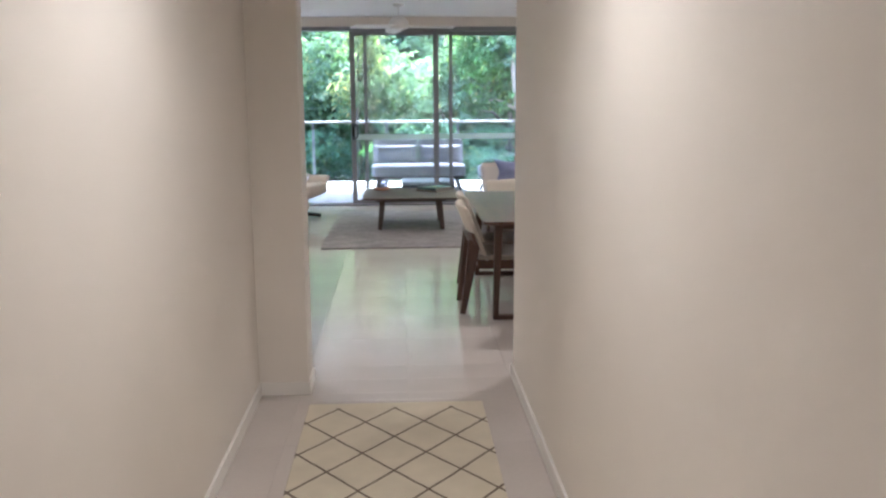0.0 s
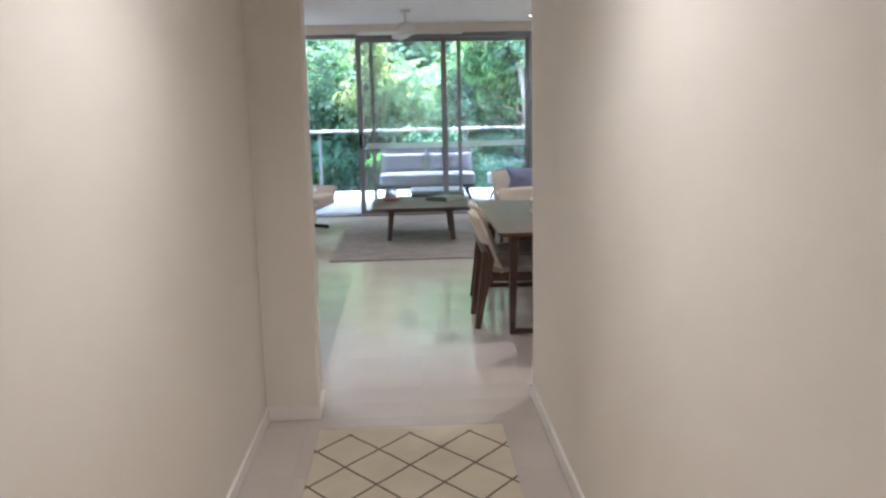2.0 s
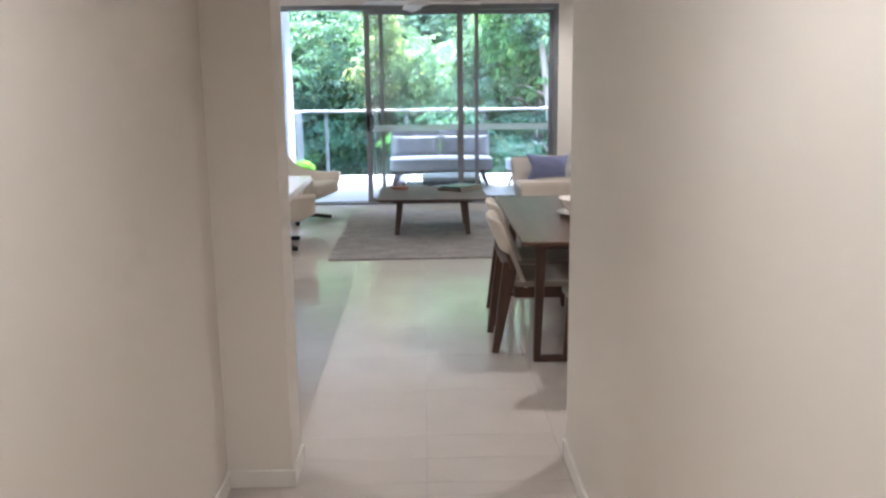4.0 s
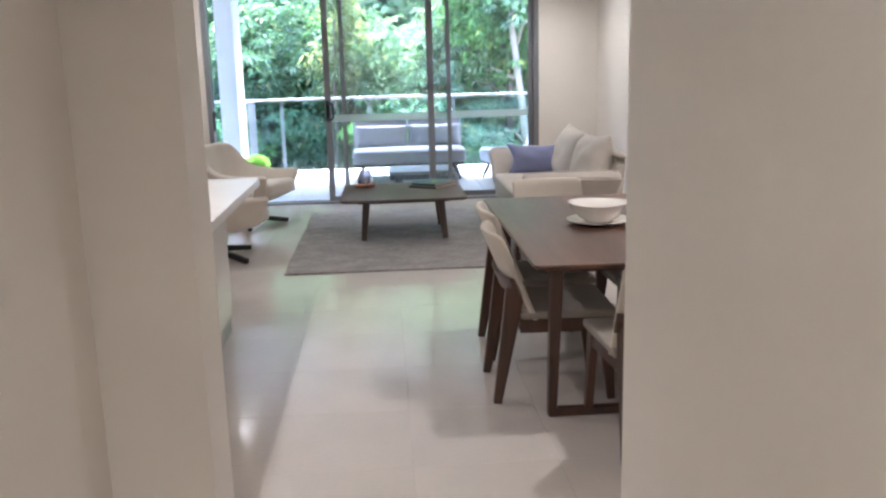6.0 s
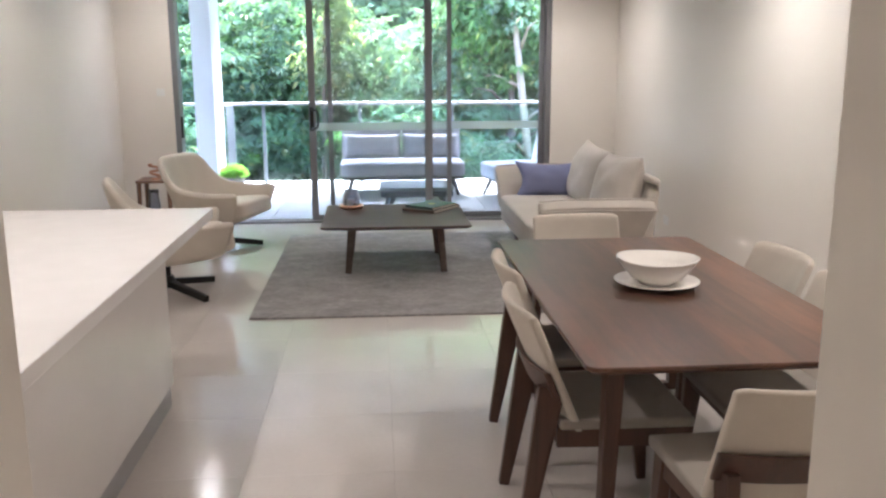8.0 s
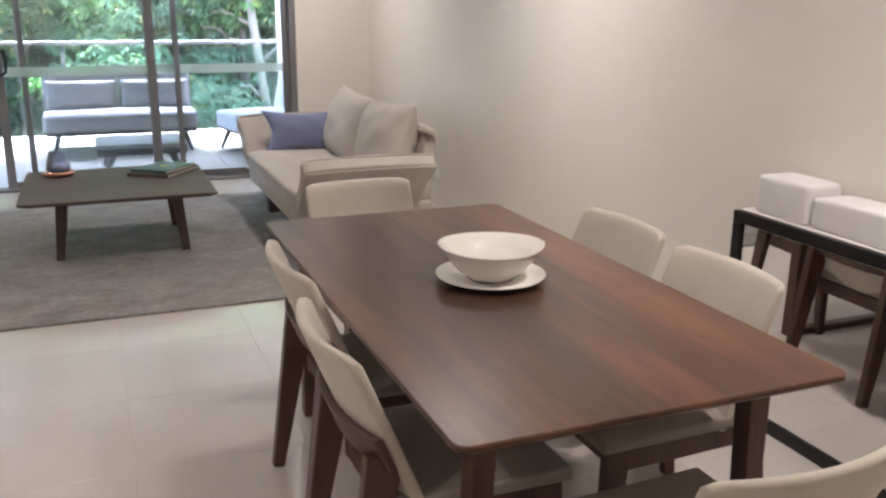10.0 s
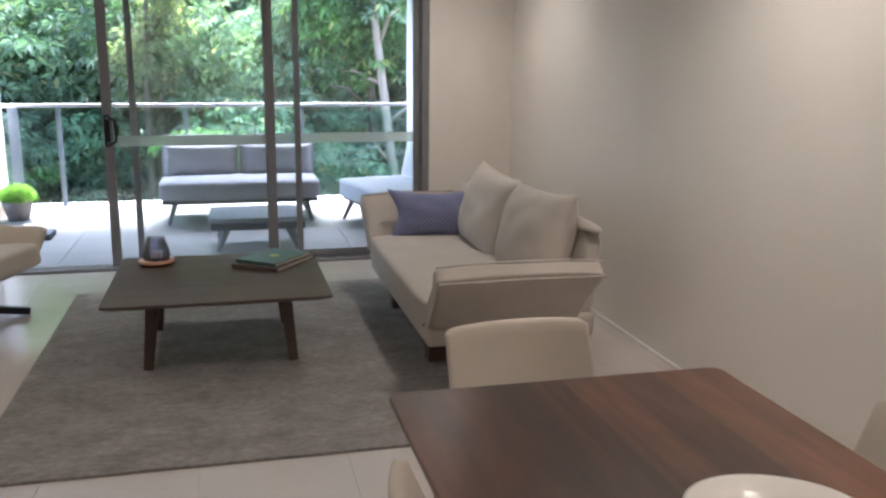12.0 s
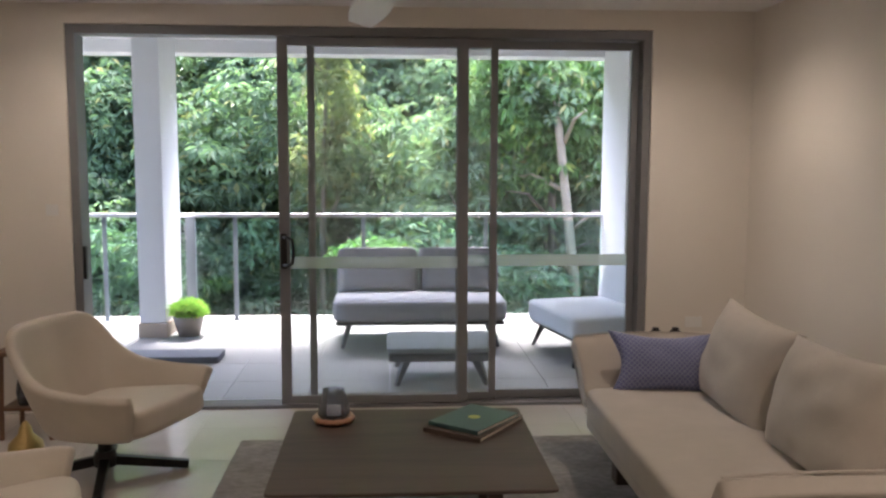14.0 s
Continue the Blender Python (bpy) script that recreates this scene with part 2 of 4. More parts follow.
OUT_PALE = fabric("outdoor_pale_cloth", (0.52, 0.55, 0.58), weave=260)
RUG = fabric("grey_wool_rug", (0.245, 0.225, 0.215), weave=150, vary=0.2, bump=0.6)


def streak(m, sx, sy, amount):
    """Worn streaks laid over a cloth's colour, longer one way than the other."""
    n, l = m.node_tree.nodes, m.node_tree.links
    b = n["Principled BSDF"]
    old = b.inputs["Base Color"].links[0].from_socket
    tc, mp, nz, mr, mul = n.new("ShaderNodeTexCoord"), n.new("ShaderNodeMapping"), n.new("ShaderNodeTexNoise"), n.new("ShaderNodeMapRange"), n.new("ShaderNodeVectorMath")
    mp.inputs["Scale"].default_value = (sx, sy, 1)
    nz.inputs["Scale"].default_value, nz.inputs["Detail"].default_value, nz.inputs["Roughness"].default_value = 1.0, 6, 0.65
    mr.inputs["From Min"].default_value, mr.inputs["From Max"].default_value = 0.35, 0.68
    mr.inputs["To Min"].default_value, mr.inputs["To Max"].default_value = 1 - amount, 1 + amount
    mul.operation = "SCALE"
    l.new(tc.outputs["Object"], mp.inputs["Vector"]), l.new(mp.outputs["Vector"], nz.inputs["Vector"])
    l.new(nz.outputs["Fac"], mr.inputs["Value"]), l.new(old, mul.inputs[0]), l.new(mr.outputs["Result"], mul.inputs["Scale"])
    l.new(mul.outputs["Vector"], b.inputs["Base Color"])


streak(RUG, 4.0, 6.0, 0.2)
streak(RUG, 22.0, 30.0, 0.22)


def boards(m, width, amount):
    """Glued-up boards along y: each strip of timber keeps a tone of its own."""
    n, l = m.node_tree.nodes, m.node_tree.links
    b = n["Principled BSDF"]
    old = b.inputs["Base Color"].links[0].from_socket
    tc, sep, div, fl = n.new("ShaderNodeTexCoord"), n.new("ShaderNodeSeparateXYZ"), n.new("ShaderNodeMath"), n.new("ShaderNodeMath")
    wn1, mr, mul = n.new("ShaderNodeTexWhiteNoise"), n.new("ShaderNodeMapRange"), n.new("ShaderNodeVectorMath")
    div.operation, fl.operation, mul.operation, wn1.noise_dimensions = "DIVIDE", "FLOOR", "SCALE", "1D"
    div.inputs[1].default_value = width
    mr.inputs["To Min"].default_value, mr.inputs["To Max"].default_value = 1 - amount, 1 + amount
    l.new(tc.outputs["Object"], sep.inputs[0]), l.new(sep.outputs["X"], div.inputs[0]), l.new(div.outputs[0], fl.inputs[0])
    l.new(fl.outputs[0], wn1.inputs["W"]), l.new(wn1.outputs["Value"], mr.inputs["Value"])
    l.new(old, mul.inputs[0]), l.new(mr.outputs["Result"], mul.inputs["Scale"]), l.new(mul.outputs["Vector"], b.inputs["Base Color"])


boards(WALNUT_TOP, 0.14, 0.30)
streak(WALNUT_TOP, 5.0, 1.6, 0.3)
RUNNER = diamond_rug("runner_wool", (0.60, 0.535, 0.41), (0.12, 0.085, 0.06), 0.297, 0.385)
QUARTZ = material("white_stone_top", (0.84, 0.80, 0.77), rough=0.22, vary=0.02, scale=8, fine=200, bump=0.0)
LAMINATE = material("pale_cabinet_laminate", (0.70, 0.66, 0.62), rough=0.18, vary=0.02, bump=0.0)
KICK = material("kickboard", (0.31, 0.295, 0.29), rough=0.4, vary=0.05)
CERAMIC = material("white_ceramic", (0.82, 0.78, 0.72), rough=0.22, vary=0.03, scale=6, fine=40, bump=0.02)
COPPER = material("copper", (0.55, 0.31, 0.21), rough=0.33, metal=1.0, vary=0.1)
BRASS = material("old_brass", (0.55, 0.40, 0.16), rough=0.4, metal=0.9, vary=0.15)
TEAL = material("teal_book_cover", (0.045, 0.088, 0.088), rough=0.4, vary=0.25, scale=14, fine=60)
BOOK_DARK = material("dark_book_cover", (0.10, 0.075, 0.06), rough=0.5, vary=0.15)
PAPER = material("book_pages", (0.68, 0.62, 0.52), rough=0.9, vary=0.1, fine=300)
YELLOW = material("yellow_print", (0.52, 0.46, 0.10), rough=0.5)
# haze: faint diffuse veil mixed in, standing in for milky reflections on the glass
PANE = glass("clear_pane", (0.985, 0.992, 0.988), haze=0.026)
FROST = glass("frosted_band", (0.93, 0.98, 0.96), haze=0.55)
RAIL_GLASS = glass("balustrade_glass", (0.80, 0.90, 0.88))
DARK_GLASS = glass("smoky_glass", (0.80, 0.81, 0.88), haze=0.10)
MIRROR = material("mirror", (0.86, 0.87, 0.86), rough=0.012, metal=1.0, vary=0.0, bump=0.0)
RENDER_WHITE = material("white_render", (0.70, 0.70, 0.72), rough=0.8, vary=0.04, scale=1.5, fine=180, bump=0.15, depth=0.001)
POST_GREY = material("post_grey_metal", (0.16, 0.18, 0.20), rough=0.5, metal=0.2, vary=0.06)
STONE_BASE = material("tan_plinth", (0.42, 0.35, 0.29), rough=0.7, vary=0.1)
# pale tile with the shade under the soffit put into a darker base colour
DECK = material("pale_balcony_tile_shaded", (0.21, 0.208, 0.203), rough=0.6, vary=0.06, scale=2, fine=80, bump=0.05, random=0.015)
BARK = material("brown_bark", (0.10, 0.078, 0.058), rough=0.9, vary=0.35, scale=4, fine=30, bump=0.8, depth=0.02)
PALE_BARK = material("pale_gum_bark", (0.34, 0.27, 0.21), rough=0.8, vary=0.35, scale=3, fine=25, bump=0.5, depth=0.01)
EARTH = material("leaf_litter_ground", (0.045, 0.05, 0.025), rough=0.95, vary=0.5, scale=0.7, fine=9, bump=0.6, depth=0.05)
LEAF = leaf_material("leaf_green", (0.069, 0.110, 0.066), (0.124, 0.184, 0.108))
# lit copy of the leaf green: sky light put into a paler colour
LEAF_SKYLIT = leaf_material("leaf_skylit_green", (0.145, 0.205, 0.138), (0.25, 0.33, 0.218))
LEAF_DARK = leaf_material("leaf_deep_green", (0.065, 0.095, 0.052), (0.13, 0.17, 0.09))
LEAF_YELLOW = leaf_material("leaf_yellow_green", (0.115, 0.135, 0.06), (0.20, 0.22, 0.10))
LEAF_LIME = leaf_material("leaf_fresh_green", (0.08, 0.14, 0.05), (0.19, 0.31, 0.11))
BUSH = leaf_material("lime_leaf", (0.22, 0.36, 0.08), (0.38, 0.58, 0.17), 0.35)
PLASTIC = material("white_plastic", (0.8, 0.79, 0.76), rough=0.4, vary=0.01, bump=0.0)
MAT_GREY = material("dark_grey_foam", (0.10, 0.11, 0.13), rough=0.8, vary=0.12)
TERRACOTTA = material("grey_pot", (0.23, 0.20, 0.18), rough=0.7, vary=0.12)
LINEN = fabric("white_linen", (0.80, 0.77, 0.76), weave=300, vary=0.06)
GLOW = lamp_glow("downlight_glow", (1.0, 0.86, 0.7), 12.0)


# ---- mesh helpers ----
def part(name, bm, mat, parent=None, label="", smooth=False, at=None):
    """Links a bmesh as one mesh object, under a thing or a part where one is given."""
    me = bpy.data.meshes.new(name)
    bmesh.ops.recalc_face_normals(bm, faces=bm.faces)
    bm.to_mesh(me)
    bm.free()
    me.materials.append(mat)
    if smooth:
        for p in me.polygons:
            p.use_smooth = True
    ob = new(name, me)
    if parent:
        ob.parent = parent
    if at is not None:
        ob.matrix_basis = at
    if label:
        ob["label"] = label
    return ob


def thing(name, label, category, at=(0, 0, 0), turn=0, group="", kind=""):
    ob = new(name)
    ob.empty_display_size = 0.1
    ob.matrix_basis = pose(*at, 0, 0, turn)
    return tagged(ob, label, category, group, kind)


def box(x0, x1, y0, y1, z0, z1, bevel=0.0, seg=2, bm=None):
    own = bmesh.new()
    vs = [own.verts.new((x, y, z)) for x in (x0, x1) for y in (y0, y1) for z in (z0, z1)]
    for f in ((0, 1, 3, 2), (4, 6, 7, 5), (0, 4, 5, 1), (2, 3, 7, 6), (0, 2, 6, 4), (1, 5, 7, 3)):
        own.faces.new([vs[i] for i in f])
    if bevel:
        bmesh.ops.bevel(own, geom=own.edges[:], offset=bevel, segments=seg, profile=0.6, affect="EDGES")
    if bm is None:
        return own
    me = bpy.data.meshes.new("scratch")
    own.to_mesh(me)
    own.free()
    bm.from_mesh(me)
    bpy.data.meshes.remove(me)
    return bm


def bar(a, b, size_a, size_b, up=(0, 0, 1), bevel=0.006, bm=None):
    """A straight tapered member of rectangular section from a to b; sizes are (across, along up)."""
    a, b = Vector(a), Vector(b)
    d = (b - a).normalized()
    s = d.cross(Vector(up))
    if s.length < 1e-4:
        s = d.cross(Vector((0, 1, 0)))
    s.normalize()
    u = s.cross(d)
    own = bmesh.new()
    rings = []
    for p, (w, h) in ((a, size_a), (b, size_b)):
        rings.append([own.verts.new(p + s * i * w / 2 + u * j * h / 2) for i, j in ((-1, -1), (1, -1), (1, 1), (-1, 1))])
    own.faces.new(rings[0][::-1])
    own.faces.new(rings[1])
    for i in range(4):
        own.faces.new((rings[0][i], rings[0][(i + 1) % 4], rings[1][(i + 1) % 4], rings[1][i]))
    if bevel:
        bmesh.ops.bevel(own, geom=own.edges[:], offset=bevel, segments=2, profile=0.6, affect="EDGES")
    if bm is None:
        return own
    me = bpy.data.meshes.new("scratch")
    own.to_mesh(me)
    own.free()
    bm.from_mesh(me)
    bpy.data.meshes.remove(me)
    return bm


def rounded(sx, sy, sz, n=5.0, seg=10, sag=0.0, at=(0, 0, 0)):
    """A soft block: a cube of that full size swollen into a rounded one; sag: how much the top domes."""
    bm = bmesh.new()
    bmesh.ops.create_cube(bm, size=2)
    bmesh.ops.subdivide_edges(bm, edges=bm.edges[:], cuts=seg, use_grid_fill=True)
    for v in bm.verts:
        x, y, z = v.co
        k = (abs(x) ** n + abs(y) ** n + abs(z) ** n) ** (-1 / n)
        x, y, z = x * k, y * k, z * k
        z *= 1 + sag * (1 - x * x) * (1 - y * y)
        v.co = (x * sx / 2 + at[0], y * sy / 2 + at[1], z * sz / 2 + at[2])
    return bm


def pillow(sx, sz, thick, seg=14, crease=0.0, seed=1, soft=2.6, ears=0.085):
    """A filled cushion standing in the xz plane, with pinched corners and soft folds."""
    bm = bmesh.new()
    bmesh.ops.create_cube(bm, size=2)
    bmesh.ops.subdivide_edges(bm, edges=bm.edges[:], cuts=seg, use_grid_fill=True)
    for v in bm.verts:
        x, y, z = v.co
        full = max(0.0, (1 - abs(x) ** soft) * (1 - abs(z) ** soft)) ** 0.55
        t = y * (0.07 + 0.93 * full)
        pull = 1 - ears * (1 - abs(x) ** 2) * abs(z) ** 2 - ears * (1 - abs(z) ** 2) * abs(x) ** 2
        fold = crease * noise.noise((x * 2.2 + seed, y, z * 2.2)) * full
        v.co = (x * sx / 2 * pull, (t + fold) * thick / 2, z * sz / 2 * pull)
    return bm


def lathe(profile, seg=32):
    """A turned form: rows of (radius, height)."""
    bm = bmesh.new()
    rings = []
    for r, z in profile:
        rings.append([bm.verts.new((r * math.cos(a), r * math.sin(a), z)) for a in (2 * math.pi * i / seg for i in range(seg))])
    for a, b in zip(rings, rings[1:]):
        for i in range(seg):
            bm.faces.new((a[i], a[(i + 1) % seg], b[(i + 1) % seg], b[i]))
    if profile[0][0] > 1e-4:
        bm.faces.new(rings[0][::-1])
    if profile[-1][0] > 1e-4:
        bm.faces.new(rings[-1])
    return bm


def tube(points, radii, seg=8, bm=None):
    """A round limb through points with a radius at each."""
    bm = bm or bmesh.new()
    rings = []
    for i, (p, r) in enumerate(zip(points, radii)):
        p = Vector(p)
        d = (Vector(points[min(i + 1, len(points) - 1)]) - Vector(points[max(i - 1, 0)])).normalized()
        s = d.cross(Vector((0.31, 0.95, 0.05))).normalized()
        u = s.cross(d)
        rings.append([bm.verts.new(p + (s * math.cos(a) + u * math.sin(a)) * r) for a in (2 * math.pi * k / seg for k in range(seg))])
    for a, b in zip(rings, rings[1:]):
        for i in range(seg):
            bm.faces.new((a[i], a[(i + 1) % seg], b[(i + 1) % seg], b[i]))
    bm.faces.new(rings[0][::-1])
    bm.faces.new(rings[-1])
    return bm


def slab_outline(sx, sy, z0, z1, r, seg=6, chamfer=0.0):
    """A flat board with rounded corners; its lower edge may be cut back."""
    bm = bmesh.new()
    pts = []
    for cx, cy, a0 in ((1, 1, 0), (-1, 1, 90), (-1, -1, 180), (1, -1, 270)):
        for i in range(seg + 1):
            a = radians(a0 + 90 * i / seg)
            pts.append((cx * (sx / 2 - r) + r * math.cos(a), cy * (sy / 2 - r) + r * math.sin(a)))
    levels = ((1 - chamfer / sx * 2, 1 - chamfer / sy * 2, z0), (1, 1, z0 + (z1 - z0) * 0.55), (1, 1, z1 - 0.003), (1 - 0.006 / sx, 1 - 0.006 / sy, z1))
    rings = [[bm.verts.new((x * kx, y * ky, z)) for x, y in pts] for kx, ky, z in levels]
    n = len(pts)
    for a, b in zip(rings, rings[1:]):
        for i in range(n):
            bm.faces.new((a[i], a[(i + 1) % n], b[(i + 1) % n], b[i]))
    bm.faces.new(rings[0][::-1])
    bm.faces.new(rings[-1])
    return bm


# ---- the structure ----
HX0, HX1, HY1 = 0.205, 1.650, 5.465
X0, X1, Y0, Y1 = -1.60, 3.50, 5.70, 13.55
CEIL = 2.70
JAMB = 0.475


def structure(name, bm, mat, label):
    return tagged(part(name, bm, mat), label, "", "", "structure")


structure("wall_hall_left", box(HX0 - 0.12, HX0, -1.2, HY1, 0, CEIL), WALL, "plain warm white hallway wall")
structure("wall_hall_return", box(X0 - 0.14, JAMB, HY1 + 0.0, Y0, 0, CEIL), WALL, "warm white wall return at the hallway mouth")
structure("wall_hall_right", box(HX1, HX1 + 0.12, -1.2, HY1, 0, CEIL), WALL, "plain warm white hallway wall")
structure("wall_south", box(HX1, X1 + 0.14, HY1 + 0.0, Y0, 0, CEIL), WALL, "warm white wall beside the hallway mouth")
structure("wall_hall_back", box(HX0 - 0.12, HX1 + 0.12, -1.32, -1.2, 0, CEIL), WALL, "warm white wall at the hallway end")
structure("wall_west", box(X0 - 0.14, X0, Y0, Y1 + 0.2, 0, CEIL), WALL, "long warm white living room wall")
structure("wall_east", box(X1, X1 + 0.14, Y0, Y1 + 0.2, 0, CEIL), WALL, "long warm white dining and living wall")
DX0, DX1, DTOP = -1.062, 2.803, 2.57
structure("wall_north_left", box(X0, DX0, Y1, Y1 + 0.2, 0, CEIL), WALL, "warm white wall beside the sliding doors")
structure("wall_north_right", box(DX1, X1, Y1, Y1 + 0.2, 0, CEIL), WALL, "warm white wall beside the sliding doors")
structure("wall_north_head", box(DX0, DX1, Y1, Y1 + 0.2, DTOP, CEIL), WALL, "wall strip over the sliding doors")
structure("ceiling", box(X0 - 0.14, X1 + 0.14, -1.32, Y1 + 0.2, CEIL, CEIL + 0.12), CEILING, "plain white painted ceiling")
floor = structure("floor", box(X0 - 0.14, X1 + 0.14, -1.32, Y1 + 0.2, -0.2, -0.0022), GROUT, "polished pale tile floor with thin joints")

for name, (a, b, c, d) in {
    "baseboard_hall_left": (HX0, HX0 + 0.014, -1.2, HY1 - 0.014),
    "baseboard_hall_return": (HX0, JAMB, HY1 - 0.014, HY1),
    "baseboard_return_end": (JAMB, JAMB + 0.014, HY1 - 0.014, Y0 + 0.014),
    "baseboard_hall_right": (HX1 - 0.014, HX1, -1.2, Y0 + 0.014),
    "baseboard_east": (X1 - 0.014, X1, Y0, Y1),
    "baseboard_west": (X0, X0 + 0.014, Y0, Y1),
    "baseboard_south": (HX1, X1 - 0.014, Y0, Y0 + 0.014),
    "baseboard_north_left": (X0 + 0.014, DX0 - 0.01, Y1 - 0.014, Y1),
    "baseboard_north_right": (DX1 + 0.01, X1 - 0.014, Y1 - 0.014, Y1),
}.items():
    structure(name, box(a, b, c, d, 0, 0.075 if "hall" in name or "return" in name else 0.024, 0.004), TRIM, "low white painted skirting board")

# ---- sliding doors ----
door = tagged(new("door_1"), "wide grey aluminium sliding doors, pushed partly open", "door", "", "structure")
door.location = (0, Y1, 0)


def dpart(name, bounds, mat=ALU, parent=door, bevel=0.004, label=""):
    return part(name, box(*bounds, bevel), mat, parent, label)


dpart("jamb", (DX0, DX0 + 0.055, 0.02, 0.19, 0.02, DTOP - 0.06))
dpart("jamb", (DX1 - 0.055, DX1, 0.02, 0.19, 0.02, DTOP - 0.06))
dpart("head", (DX0, DX1, 0.02, 0.19, DTOP - 0.06, DTOP - 0.002))
dpart("track", (DX0, DX1, 0.02, 0.19, -0.01, 0.02))
for k in range(3):
    dpart("track_rib", (DX0 + 0.06, DX1 - 0.06, 0.045 + 0.05 * k, 0.052 + 0.05 * k, 0.02, 0.028), STEEL, bevel=0.0)
DOORS = ((0.29, 1.565, 0.045), (0.482, 1.768, 0.095), (1.49, DX1 - 0.057, 0.145))
for k, (a, b, y) in enumerate(DOORS):
    leaf = thing("sliding_panel", "", "", (0, y, 0))
    leaf.parent = door
    w = 0.07 if k == 0 else 0.048
    dpart("stile", (a, a + w, -0.018, 0.018, 0.03, DTOP - 0.065), parent=leaf)
    dpart("stile", (b - w, b, -0.018, 0.018, 0.03, DTOP - 0.065), parent=leaf)
    dpart("rail", (a + w, b - w, -0.017, 0.017, 0.03, 0.085), parent=leaf)
    dpart("rail", (a + w, b - w, -0.017, 0.017, DTOP - 0.12, DTOP - 0.065), parent=leaf)
    pane = dpart("pane", (a + w, b - w, -0.003, 0.003, 0.085, DTOP - 0.12), PANE, leaf, 0.0, "clear glass pane")
    pane.visible_shadow = False
    if k != 1:
        band = dpart("frosted_strip", (a + w, b - w, -0.007, -0.005, 0.965, 1.045), FROST, leaf, 0.0, "frosted safety strip on the glass")
        band.visible_shadow = False
    if k == 0:
        hm = box(a + 0.008, a + 0.05, -0.026, -0.018, 0.965, 1.205, 0.006)
        part("lock_plate", hm, BLACK, leaf, "black latch plate")
        tm = tube([(a + 0.03, -0.026, 0.99), (a + 0.06, -0.055, 0.99), (a + 0.09, -0.06, 1.005), (a + 0.1, -0.06, 1.085), (a + 0.09, -0.06, 1.165), (a + 0.06, -0.055, 1.18), (a + 0.03, -0.026, 1.18)], [0.011] * 7)
        part("pull_handle", tm, BLACK, leaf, "black pull handle", True)
dpart("keeper", (DX0 + 0.055, DX0 + 0.075, 0.03, 0.07, 0.9, 1.12), BLACK)

# ---- balcony shell ----
BY1 = 17.2
structure("balcony_slab", box(-4.6, 5.2, Y1 + 0.2, BY1, -0.3, -0.03), RENDER_WHITE, "pale balcony slab edge")
structure("balcony_ceiling", box(-4.6, 5.2, Y1 + 0.2, BY1 + 0.1, 2.92, 3.1), RENDER_WHITE, "white rendered balcony soffit")
structure("balcony_beam", box(-4.6, 5.2, BY1 - 0.25, BY1 + 0.1, 2.785, 2.92, 0.01), RENDER_WHITE, "white downturned beam at the balcony edge")
structure("outer_wall_left", box(-4.6, X0 - 0.14, Y1, Y1 + 0.2, -0.03, 2.92), RENDER_WHITE, "white rendered outside wall")
structure("outer_wall_right", box(X1 + 0.14, 5.2, Y1, Y1 + 0.2, -0.03, 2.92), RENDER_WHITE, "white rendered outside wall")
structure("outer_wall_head", box(X0 - 0.14, X1 + 0.14, Y1 + 0.2, Y1 + 0.23, DTOP + 0.01, 2.92), RENDER_WHITE, "white render over the doors")
col = tagged(new("balcony_column"), "white rendered blade column with a tan plinth", "column", "", "structure")
part("shaft", box(-1.362, -1.112, 16.06, 16.72, 0.13, 2.92, 0.008), RENDER_WHITE, col)
part("plinth", box(-1.376, -1.098, 16.045, 16.735, -0.01, 0.13, 0.006), STONE_BASE, col, "tan tiled plinth")
structure("balcony_side_pier", box(3.315, 3.60, 16.0, 16.98, -0.01, 2.92, 0.008), RENDER_WHITE, "white rendered pier at the balcony end")
structure("balcony_end_wall", box(5.0, 5.2, Y1 + 0.2, BY1, -0.03, 2.92), RENDER_WHITE, "white balcony end wall")

rail = thing("balustrade", "glass balcony balustrade with a pale metal top rail", "balustrade", (0, 16.92, 0))
part("top_rail", box(-4.5, 3.36, -0.035, 0.035, 1.09, 1.13, 0.008), STEEL, rail, "pale metal handrail")
xs = [-3.3, -1.95, -0.60, 0.75, 2.06]
for x in xs:
    post = part("post", box(x - 0.022, x + 0.022, 0.02, 0.05, -0.01, 1.095, 0.004), POST_GREY, rail)
    part("base_plate", box(x - 0.05, x + 0.05, 0.0, 0.07, -0.012, 0.0, 0.002), POST_GREY, post)
part("end_channel", box(-1.105, -1.005, -0.02, 0.03, -0.01, 1.09, 0.004), POST_GREY, rail, "flat blue-grey metal end panel")
for a, b in zip([-4.5] + xs, xs + [3.36]):
    g = part("pane", box(a + 0.03, b - 0.03, -0.006, 0.006, 0.05, 1.05), RAIL_GLASS, rail, "greenish balustrade glass")
    g.visible_shadow = False


# ---- ceiling lights and fan ----
HALL_LAMPS = [(0.93, 0.2, HALL_W * 0.64), (0.93, 3.2, HALL_W * 1.16)]
ROOM_LAMPS = [(2.76, 6.9, ROOM_W * 0.95), (2.76, 9.6, ROOM_W * 0.97), (2.66, 12.6, LIVING_W), (-0.8, 12.9, LIVING_W * 0.52), (-0.373, 8.0, ROOM_W * 0.58), (-0.373, 6.5, ROOM_W * 0.52), (-0.75, 10.8, LIVING_W * 0.48)]
lamp_body = thing("downlight", "small round recessed white ceiling downlight", "downlight", (0, 0, -5), 0, "ceiling downlights")
part("trim_ring", lathe([(0.038, 0.0), (0.038, -0.004), (0.05, -0.006), (0.052, 0.0)], 24), PLASTIC, lamp_body)
part("lens", lathe([(0.0, -0.001), (0.037, -0.001)], 24), GLOW, lamp_body, "glowing lens")
